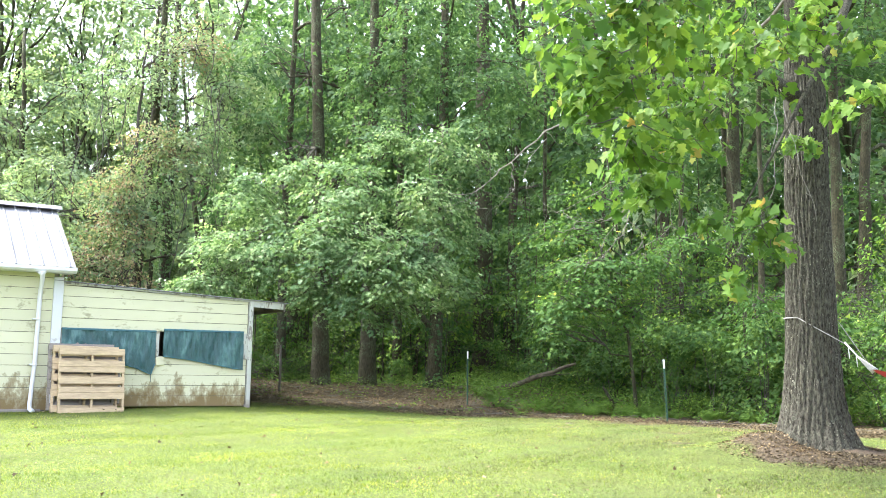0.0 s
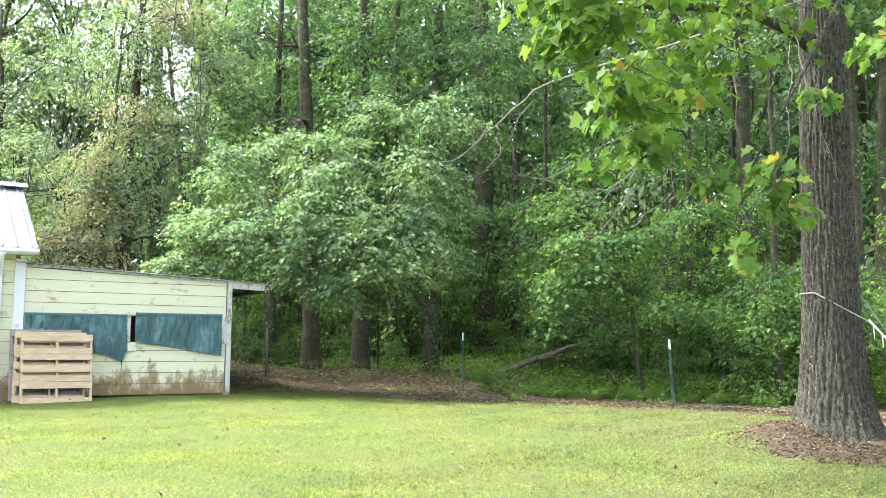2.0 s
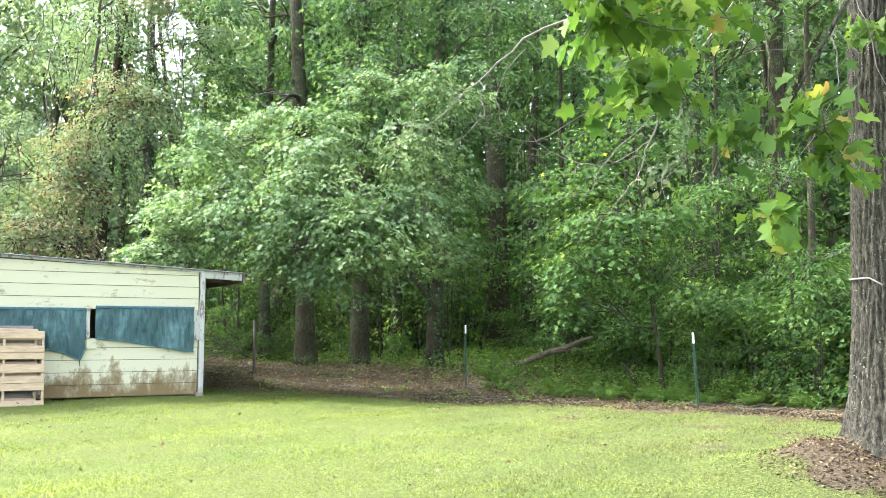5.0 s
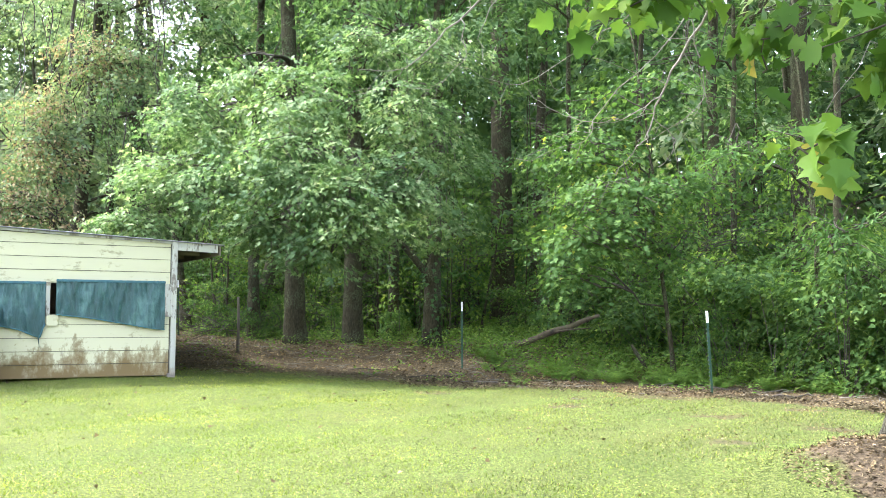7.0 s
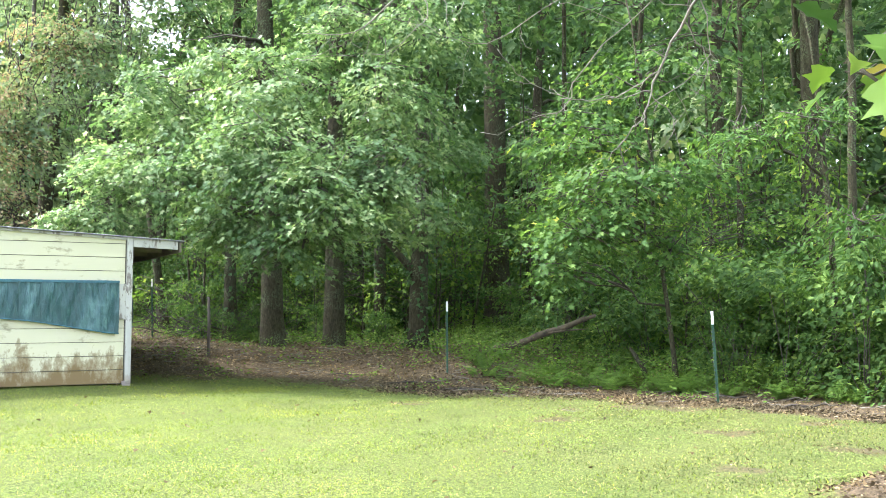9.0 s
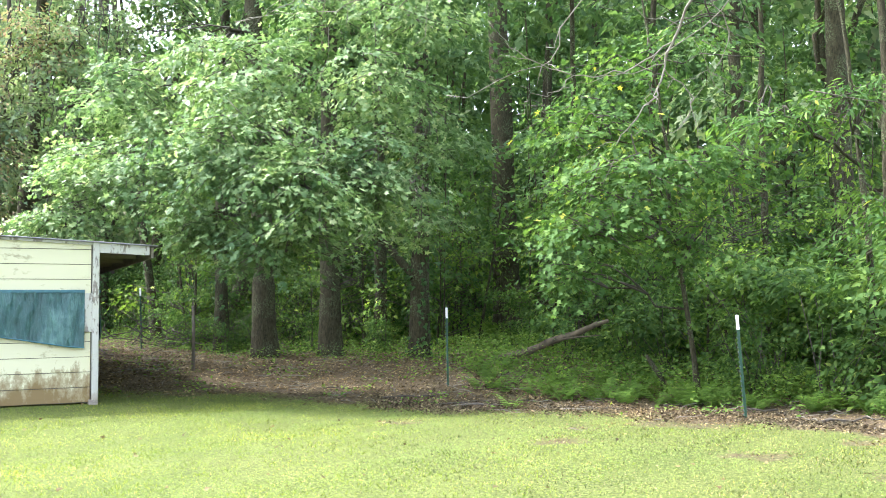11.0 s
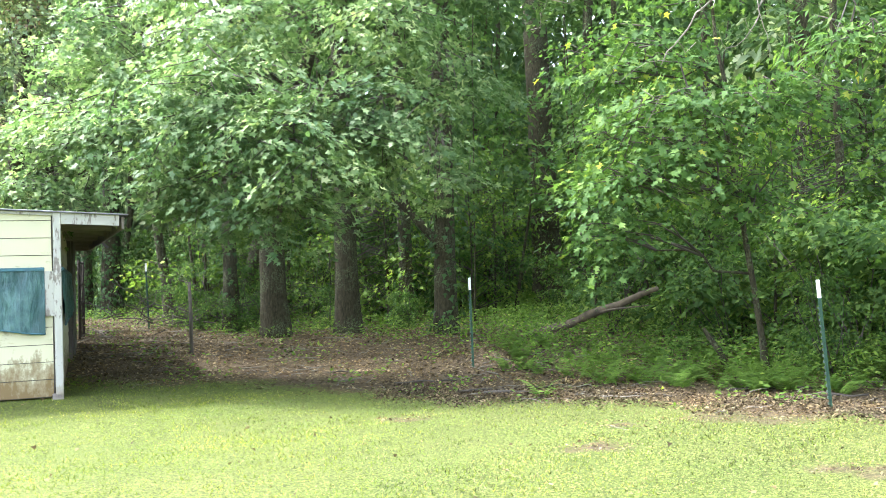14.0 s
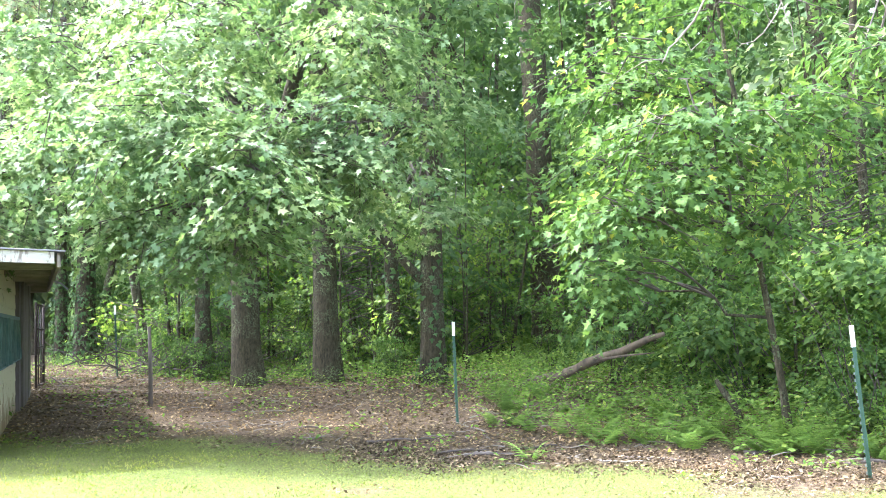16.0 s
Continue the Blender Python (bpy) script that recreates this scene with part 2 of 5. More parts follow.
EDGE_Y = (23, 21.8, 21.3, 21.4, 20.5, 19.6, 19.0, 18.0, 16.2, 13.5, 6)
OAK = (4.99, 11.85)


def waves(x, y, k):
    return np.sin(x * k + 1.3) * np.cos(y * k * 0.83 + 0.4) + 0.5 * np.sin(x * k * 2.3 - y * k * 1.7 + 2.0)


def land(x, y):
    """Height of the ground."""
    x, y = np.asarray(x, float), np.asarray(y, float)
    h = 0.42 * smooth(20.6, 27.0, y) + 0.30 * smooth(27, 36, y) + 11 * smooth(60, 92, y) - 0.30 * smooth(7.0, 0.0, y)
    h = h + 0.12 * smooth(0.0, -4.5, x) * smooth(15.5, 20.5, y)
    h = h + 0.012 * waves(x, y, 0.9) + 0.03 * waves(x, y, 0.55) * smooth(20.0, 24.0, y)
    r = np.hypot((x - OAK[0]) * 0.9 + 0.25, y - OAK[1])
    h = h + 0.16 * smooth(0.6, 0.1, np.hypot(x - 4.4, y - 11.8))
    return h + 0.13 * smooth(1.7, 0.5, r) + 0.012 * waves(x, y, 6.0) * smooth(1.7, 1.0, r)


def lawn(x, y):
    """1 on mown grass, 0 on bare soil and leaf litter."""
    x, y = np.asarray(x, float), np.asarray(y, float)
    m = smooth(0.75 + 0.5 * smooth(3, 0, x), -0.55, y - np.interp(x, EDGE_X, EDGE_Y) + 0.22 * waves(x, y, 2.1) + 0.12 * waves(x, y, 5.3))
    r = np.hypot((x - OAK[0] - 0.25) * 0.8, (y - OAK[1] + 0.5)) + 0.14 * waves(x, y, 3.1)
    m = m * smooth(0.75, 1.2, r) * smooth(0.3, 0.6, np.hypot(x - 4.38, y - 11.8))
    for bx, by, br in ((4.3, 18.4, 1.05), (2.9, 16.9, 0.45), (4.5, 16.0, 0.5), (3.1, 18.0, 0.4), (5.3, 14.7, 0.5), (3.9, 13.6, 0.35), (5.7, 16.6, 0.4), (1.2, 18.6, 0.35)):
        m = m * (1 - 0.7 * smooth(br, br * 0.4, np.hypot(x - bx, (y - by) * 1.2) + 0.1 * waves(x, y, 6.3)))
    return m


def ground_material():
    m, t, b = node_material("soil_and_turf")
    at = t.nodes.new("ShaderNodeAttribute")
    at.attribute_name = "turf"
    n1 = noise_node(t, 3.0, 6.0, 0.65)
    n2 = noise_node(t, 38.0, 4.0, 0.7)
    n3 = noise_node(t, 0.6, 3.0)
    soil = ramp(t, n2.outputs[0], [(0.3, (0.035, 0.028, 0.017)), (0.55, (0.095, 0.073, 0.045)), (0.75, (0.17, 0.135, 0.085))])
    n4 = noise_node(t, 75.0, 3.0, 0.6)
    turf = ramp(t, mix_colour(t, 0.5, n2.outputs[0], n4.outputs[0]), [(0.40, (0.030, 0.036, 0.012)), (0.5, (0.078, 0.104, 0.024)), (0.60, (0.165, 0.185, 0.055))])
    tone = ramp(t, n3.outputs[0], [(0.3, (0.85, 0.92, 0.8)), (0.7, (1.1, 1.05, 1.1))])
    turf2 = mix_colour(t, 1.0, turf.outputs[0], tone.outputs[0], "MULTIPLY")
    add = t.nodes.new("ShaderNodeMath")
    add.operation = "MULTIPLY_ADD"
    t.links.new(n1.outputs[0], add.inputs[0])
    add.inputs[1].default_value = 0.8
    t.links.new(at.outputs["Fac"], add.inputs[2])
    k = ramp(t, add.outputs[0], [(0.62, (0, 0, 0)), (0.95, (1, 1, 1))])
    t.links.new(mix_colour(t, k.outputs[0], soil.outputs[0], turf2), b.inputs["Base Color"])
    b.inputs["Roughness"].default_value = 0.95
    b.inputs["Specular IOR Level"].default_value = 0.15
    bump(t, b, n2.outputs[0], 0.8, 0.03)
    return m


M_GROUND = ground_material()

# ---- mesh helpers ----


def mesh_from(name, verts, faces, smooth_shade=False):
    me = bpy.data.meshes.new(name)
    me.from_pydata([tuple(v) for v in verts], [], [tuple(f) for f in faces])
    if smooth_shade:
        me.polygons.foreach_set("use_smooth", [True] * len(me.polygons))
    me.update()
    return me


def part(name, data, material, parent=None, label=""):
    """Links a bmesh or mesh as one mesh object under a thing or a part."""
    if isinstance(data, bmesh.types.BMesh):
        me = bpy.data.meshes.new(name)
        bmesh.ops.recalc_face_normals(data, faces=data.faces)
        data.to_mesh(me)
        data.free()
        data = me
    if material and not data.materials:
        data.materials.append(material)
    ob = new(name, data)
    if parent:
        ob.parent = parent
    if label:
        tagged(ob, label)
    return ob


def empty(name, place, label, category, group="", kind=""):
    ob = new(name)
    ob.location = place
    ob.empty_display_size = 0.1
    return tagged(ob, label, category, group, kind)


def box_bm(bm, size, m, bevel=0.0):
    r = bmesh.ops.create_cube(bm, size=1.0)
    vs = r["verts"]
    bmesh.ops.transform(bm, matrix=Matrix.Diagonal((*size, 1)), verts=vs)
    if bevel:
        es = list({e for v in vs for e in v.link_edges})
        out = bmesh.ops.bevel(bm, geom=es, offset=bevel, segments=1, affect="EDGES")
        vs = list({v for f in out["faces"] for v in f.verts} | {v for v in vs if v.is_valid})
    bmesh.ops.transform(bm, matrix=m, verts=vs)


def box(size, m, bevel=0.004):
    bm = bmesh.new()
    box_bm(bm, size, m, bevel)
    return bm


def tube_data(paths, sides=6, rough=0.0, seed=1):
    """Verts and faces of tapered tubes; paths: lists of (point, radius)."""
    rng = np.random.default_rng(seed)
    V, F, base = [], [], 0
    for path in paths:
        P = np.array([p for p, _ in path], float)
        R = np.array([r for _, r in path], float)
        T = np.gradient(P, axis=0)
        T /= np.linalg.norm(T, axis=1, keepdims=True) + 1e-9
        ref = np.array([1.0, 0.13, 0.0]) if abs(T[0, 2]) > 0.6 else np.array([0.0, 0.0, 1.0])
        A = np.cross(T, ref)
        A /= np.linalg.norm(A, axis=1, keepdims=True) + 1e-9
        B = np.cross(T, A)
        ang = np.arange(sides) / sides * 2 * math.pi
        for i in range(len(P)):
            k = R[i] * (1 + rough * rng.normal(size=sides))
            V.append(P[i] + A[i] * (np.cos(ang) * k)[:, None] + B[i] * (np.sin(ang) * k)[:, None])
        for i in range(len(P) - 1):
            a, c = base + i * sides, base + (i + 1) * sides
            F += [(a + j, a + (j + 1) % sides, c + (j + 1) % sides, c + j) for j in range(sides)]
        F.append(tuple(range(base + sides - 1, base - 1, -1)))
        F.append(tuple(range(base + (len(P) - 1) * sides, base + len(P) * sides)))
        base += len(P) * sides
    return np.concatenate(V), F


def tube(name, paths, material, parent=None, sides=6, rough=0.0, seed=1, label=""):
    v, f = tube_data(paths, sides, rough, seed)
    return part(name, mesh_from(name, v, f, True), material, parent, label)


def bend(a, b, n, r0, r1, sag=0.0, wob=0.0, rng=None):
    """A path of n + 1 points from a to b, with sag and wobble, tapering."""
    a, b = np.array(a, float), np.array(b, float)
    out = []
    for i in range(n + 1):
        k = i / n
        p = a + (b - a) * k
        p[2] -= sag * 4 * k * (1 - k)
        if rng is not None and 0 < i:
            p = p + rng.normal(size=3) * wob * (1 if i < n else 0.3)
        out.append((p, r0 + (r1 - r0) * k))
    return out


# leaf outlines: along, aside, up
STAR6 = (np.array([(0, 0, 0), (0.06, 0.36, 0.03), (0.28, 0.17, -0.02), (0.64, 0.52, 0.03), (1.04, 0, -0.10), (0.64, -0.52, 0.03), (0.28, -0.17, -0.02), (0.06, -0.40, 0.03), (0.58, 0.16, -0.03), (0.58, -0.16, -0.03)]),
         [(0, 2, 1), (0, 8, 2), (2, 8, 3), (0, 4, 8), (0, 9, 4), (0, 6, 9), (6, 5, 9), (0, 7, 6)])
LANCE = (np.array([(0, 0, 0), (0.4, 0.15, 0.03), (1.0, 0, -0.08), (0.4, -0.15, 0.03)]), [(0, 2, 1), (0, 3, 2)])
LOBED = (np.array([(0, 0, 0), (0.22, 0.42, 0.04), (0.55, 0.17, 0), (1.0, 0, -0.10), (0.55, -0.17, 0), (0.22, -0.42, 0.04)]),
         [(0, 2, 1), (0, 3, 2), (0, 4, 3), (0, 5, 4)])
OVAL = (np.array([(0, 0, 0), (0.45, 0.27, 0.05), (1.0, 0, -0.06), (0.45, -0.27, 0.05)]), [(0, 2, 1), (0, 3, 2)])
BIG = (np.array([(0.42, 0, -0.04), (0, 0, 0), (-0.03, 0.24, 0.02), (0.10, 0.46, 0.05), (0.33, 0.32, 0.0), (0.56, 0.60, 0.05), (0.62, 0.38, 0.03), (0.68, 0.22, -0.01), (0.84, 0.20, 0.0), (1.05, 0, -0.12),
                 (0.84, -0.20, 0.0), (0.68, -0.22, -0.01), (0.62, -0.38, 0.03), (0.56, -0.60, 0.05), (0.33, -0.32, 0.0), (0.10, -0.46, 0.05), (-0.03, -0.24, 0.02)]),
       [(0, i, i % 16 + 1) for i in range(1, 17)])
BLADE = (np.array([(0, 0.13, 0), (0, -0.13, 0), (1.0, 0, 0.0)]), [(0, 1, 2)])


def unit(v):
    return v / (np.linalg.norm(v, axis=-1, keepdims=True) + 1e-9)


def leaf_mesh(name, P, D, N, S, shape, curl=None):
    """One mesh of many leaves: places, directions, normals, sizes."""
    tv, tf = shape
    D = unit(D)
    N = unit(N - D * np.sum(N * D, axis=1, keepdims=True))
    B = np.cross(N, D)
    up = tv[:, 2][None, :, None] * (np.ones(len(P)) if curl is None else curl)[:, None, None]
    V = P[:, None, :] + S[:, None, None] * (tv[:, 0][None, :, None] * D[:, None, :] + tv[:, 1][None, :, None] * B[:, None, :] + up * N[:, None, :])
    k, n = len(tv), len(P)
    F = (np.array(tf)[None] + (np.arange(n) * k)[:, None, None]).reshape(-1)
    nf = n * len(tf)
    me = bpy.data.meshes.new(name)
    me.vertices.add(n * k)
    me.vertices.foreach_set("co", V.reshape(-1).astype(np.float32))
    me.loops.add(nf * 3)
    me.loops.foreach_set("vertex_index", F.astype(np.int32))
    me.polygons.add(nf)
    me.polygons.foreach_set("loop_start", np.arange(0, nf * 3, 3, dtype=np.int32))
    me.update()
    me.validate()
    return me


def spray_leaves(rng, blobs, per, length, size, flat=0.07, lift=1.0, toward=None):
    """Leaves in flat drooping sprays that fill soft ellipsoids (x, y, z, rx, ry, rz, sprays). Returns leaf arrays and the sprays' twigs."""
    P, D, N, S, twigs = [], [], [], [], []
    for cx, cy, cz, rx, ry, rz, n in blobs:
        q = unit(rng.normal(size=(n, 3)))
        out = q.copy()
        q = q * (rng.random((n, 1)) ** 0.42)
        c = np.array([cx, cy, cz]) + q * np.array([rx, ry, rz])
        h = out * np.array([1, 1, 0.25]) + rng.normal(size=(n, 3)) * 0.55
        if toward is not None:
            h = h + np.array(toward) * 0.5
        h[:, 2] = h[:, 2] * 0.4 - 0.18
        h = unit(h)
        side = unit(np.cross(h, np.array([0, 0, 1.0])))
        L = length * rng.uniform(0.6, 1.35, n)
        t = rng.uniform(-0.5, 0.5, (n, per))
        w = rng.normal(size=(n, per)) * 0.26
        u = rng.normal(size=(n, per)) * flat
        p = c[:, None] + (h[:, None] * t[..., None] + side[:, None] * w[..., None]) * L[:, None, None]
        p[..., 2] += u * L[:, None] - 0.22 * L[:, None] * (t + 0.5) ** 2
        d = h[:, None] * 0.7 + side[:, None] * np.sign(w)[..., None] * 0.8 + rng.normal(size=(n, per, 3)) * 0.4
        d[..., 2] -= 0.45
        nn = np.array([0, 0, 1.0]) * lift + out[:, None] * 0.55 + rng.normal(size=(n, per, 3)) * 0.42
        P.append(p.reshape(-1, 3)), D.append(d.reshape(-1, 3)), N.append(nn.reshape(-1, 3))
        S.append((size * rng.uniform(0.55, 1.25, (n, per))).reshape(-1))
        a, b = c - h * L[:, None] * 0.5, c + h * L[:, None] * 0.45
        b[:, 2] -= 0.2 * L
        twigs += [(a[i], b[i]) for i in range(n)]
    return [np.concatenate(v) for v in (P, D, N, S)], twigs

# ---- ground ----


def build_ground():
    xs = np.concatenate([np.array([-2500, -800, -250, -90, -45, -28]), np.arange(-20, -9, 0.5), np.arange(-9, 10.01, 0.14), np.arange(10.5, 21, 0.5), np.array([28, 45, 90, 250, 800, 2500])])
    ys = np.concatenate([np.array([-2500, -800, -250, -90, -40, -18]), np.arange(-10, 6, 0.7), np.arange(6, 24, 0.14), np.arange(24.2, 42, 0.4), np.array([48, 60, 90, 250, 800, 2500])])
    X, Y = np.meshgrid(xs, ys)
    Z = land(X, Y)
    nx, ny = len(xs), len(ys)
    v = np.stack([X, Y, Z], -1).reshape(-1, 3)
    i = (np.arange(ny - 1)[:, None] * nx + np.arange(nx - 1)[None]).reshape(-1)
    f = np.stack([i, i + 1, i + 1 + nx, i + nx], 1)
    me = mesh_from("ground", v.tolist(), f.tolist(), True)
    a = me.attributes.new("turf", "FLOAT", "POINT")
    a.data.foreach_set("value", lawn(X, Y).reshape(-1).astype(np.float32))
    return tagged(part("ground", me, M_GROUND), "yard of bright mown grass meeting bare leaf-strewn woodland soil", "ground", kind="structure")


build_ground()

# ---- the shed: a gabled building with a lean-to on its end ----
U = Vector((0.87, 0.493, 0)).normalized()
SHED = Matrix.Translation((-3.08, 20.13, 0)) @ Matrix.Rotation(math.atan2(U.y, U.x), 4, "Z")
shed = empty("shed", (0, 0, 0), "cream-painted clapboard shed with metal roof and rain-stained lean-to", "shed")
shed.matrix_world = SHED
ROOF_L, ROOF_FALL = 2.43, 0.047


def roof_z(x):
    return ROOF_L - (x + 3.7) * ROOF_FALL


def board_mesh(x0, x1, z0, z1, clip=None, y=0.0):
    """A clapboard whose lower edge stands proud of the one below; its top may follow the roof."""
    top = [min(z1, clip(x) if clip else z1) for x in (x0, x1)]
    v = []
    for x, zt in ((x0, top[0]), (x1, top[1])):
        k = (zt - z0) / (z1 - z0)
        v += [(x, y - 0.014, z0), (x, y, z0), (x, y, zt), (x, y - 0.014 + 0.008 * k, zt), (x, y - 0.014, z0 + 0.004)]
    f = [(0, 4, 3, 2, 1), (5, 6, 7, 8, 9), (0, 5, 9, 4), (4, 9, 8, 3), (3, 8, 7, 2), (2, 7, 6, 1), (1, 6, 5, 0)]
    return mesh_from("plank", v, f)


def slab(name, pts, y0, y1, material, parent, label=""):
    """A flat polygon in x, z, thick from y0 to y1."""
    n = len(pts)
    v = [(x, y0, z) for x, z in pts] + [(x, y1, z) for x, z in pts]
    f = [tuple(range(n)), tuple(range(2 * n - 1, n - 1, -1))] + [(i, i + n, (i + 1) % n + n, (i + 1) % n) for i in range(n)]
    bm = bmesh.new()
    vs = [bm.verts.new(p) for p in v]
    for q in f:
        bm.faces.new([vs[i] for i in q])
    return part(name, bm, material, parent, label)


def build_lean_to():
    sill, head = 1.06, 1.58
    wall = slab("front_wall", [(-3.62, 0.15), (-0.05, 0.13), (-0.05, sill), (-3.62, sill)], 0.002, 0.05, M_DARKWOOD, shed, "stud wall clad in stained cream clapboards")
    slab("upper_wall", [(-3.62, head), (-0.05, head), (-0.05, roof_z(-0.05) - 0.02), (-3.62, roof_z(-3.62) - 0.02)], 0.002, 0.05, M_DARKWOOD, shed)
    z = 0.14
    for k in range(5):
        part("plank", board_mesh(-3.63, -0.06, z, min(z + 0.192, sill + 0.03)), M_SIDING, wall)
        z += 0.2
    z = head - 0.01
    for k in range(5):
        if z < roof_z(-3.6) - 0.03:
            xe = -0.06 if z + 0.03 < roof_z(-0.06) else -3.7 + (ROOF_L - z - 0.03) / ROOF_FALL
            part("plank", board_mesh(-3.63, min(-0.06, xe), z, z + 0.192, lambda x: roof_z(x) - 0.015), M_SIDING, wall)
        z += 0.2
    # studs seen in the gap between the tarpaulins
    for x, w in ((-3.58, 0.09), (-1.865, 0.06), (-0.09, 0.10)):
        part("stud", box((w, 0.09, head - sill), Matrix.Translation((x, 0.0, (sill + head) / 2))), M_WEATHERED, shed)
    part("sill_block", box((0.16, 0.03, 0.16), Matrix.Translation((-1.80, -0.03, 1.00))), M_SIDING, shed)
    # corner post and its stub in the soil
    part("corner_post", box((0.085, 0.12, 2.13), Matrix.Translation((0.0, 0.0, 0.13 + 1.065)), 0.008), M_WEATHERED, shed, "peeling white corner post")
    part("footing", box((0.12, 0.14, 0.22), Matrix.Translation((-0.02, 0.01, 0.06))), M_GREYWOOD, shed)
    # side wall along the low edge
    tilt = math.atan2(0.07, 0.995)
    side = Matrix.Rotation(-tilt, 4, "Z") @ Matrix.Rotation(math.pi / 2, 4, "Z")
    sw = slab("side_wall", [(0.07, 0.14), (3.9, 0.16), (3.9, 2.2), (0.07, 2.2)], 0.01, 0.05, M_SIDING, shed, "shaded cream side wall")
    sw.matrix_local = side
    z = 0.14
    while z < 2.1:
        p = part("plank", board_mesh(0.07, 3.9, z, min(z + 0.192, 2.22), None, 0.008), M_SIDING, sw)
        z += 0.2
    d = slab("side_door", [(3.92, 0.2), (5.8, 0.25), (5.8, 2.2), (3.92, 2.2)], -0.05, 0.02, M_DARKWOOD, shed, "dark old plank door")
    d.matrix_local = side
    for x in (4.4, 4.9, 5.4):
        part("plank", box((0.4, 0.03, 1.8), Matrix.Translation((x, -0.07, 1.25))), M_DARKWOOD, d)
    slab("back_wall", [(-3.62, 0.1), (0.36, 0.1), (0.36, 2.2), (-3.62, 2.35)], 5.82, 5.9, M_DARKWOOD, shed)
    # roof sheet, fascias and rafters
    v, n = [], 60
    for k in range(n + 1):
        y = -0.09 + 6.05 * k / n
        wv = 0.006 if k % 2 else -0.006
        v += [(-3.8, y, roof_z(-3.8) + wv + 0.02), (0.80, y, roof_z(0.8) + wv + 0.02), (0.80, y, roof_z(0.8) + wv + 0.008), (-3.8, y, roof_z(-3.8) + wv + 0.008)]
    f = []
    for k in range(n):
        a, b = 4 * k, 4 * k + 4
        f += [(a, a + 1, b + 1, b), (a + 1, a + 2, b + 2, b + 1), (a + 2, a + 3, b + 3, b + 2), (a + 3, a, b, b + 3)]
    f += [(3, 2, 1, 0), (4 * n, 4 * n + 1, 4 * n + 2, 4 * n + 3)]
    part("lean_to_roof", mesh_from("lean_to_roof", v, f), M_ROOF, shed, "low sloping corrugated metal roof")
    slab("rake_board", [(0.045, roof_z(0.05) - 0.13), (0.69, roof_z(0.69) - 0.125), (0.69, roof_z(0.69) + 0.0), (0.045, roof_z(0.05) + 0.0)], -0.05, -0.02, M_WEATHERED, shed, "weathered board with peeling white paint")
    slab("roof_edge", [(-3.62, roof_z(-3.62) - 0.035), (0.04, roof_z(0.04) - 0.035), (0.04, roof_z(0.04)), (-3.62, roof_z(-3.62))], -0.045, 0.0, M_WEATHERED, shed)
    part("eave_board", box((0.035, 5.85, 0.15), Matrix.Translation((0.735, 2.92, roof_z(0.73) - 0.085))), M_GREYWOOD, shed)
    part("end_beam", box((0.66, 0.05, 0.16), Matrix.Translation((0.39, 5.82, roof_z(0.4) - 0.1))), M_GREYWOOD, shed)
    for y in (1.2, 2.4, 3.6, 4.8):
        part("rafter", box((0.66, 0.045, 0.1), Matrix.Translation((0.38, y, roof_z(0.4) - 0.07))), M_GREYWOOD, shed)
    # a bent corner of flashing
    bent = [((0.78, -0.05, roof_z(0.78) + 0.012), 0), ((0.93, 0.0, roof_z(0.8) - 0.03), 0), ((1.03, 0.05, roof_z(0.8) - 0.12), 0)]
    bm = bmesh.new()
    rows = [[bm.verts.new((x, y + w, z)) for w in (5.4, 5.85)] for (x, y, z), _ in bent]
    for a, b in zip(rows, rows[1:]):
        bm.faces.new((a[0], a[1], b[1], b[0]))
    bmesh.ops.solidify(bm, geom=bm.faces[:], thickness=0.004)
    part("flashing", bm, M_ROOF, shed)


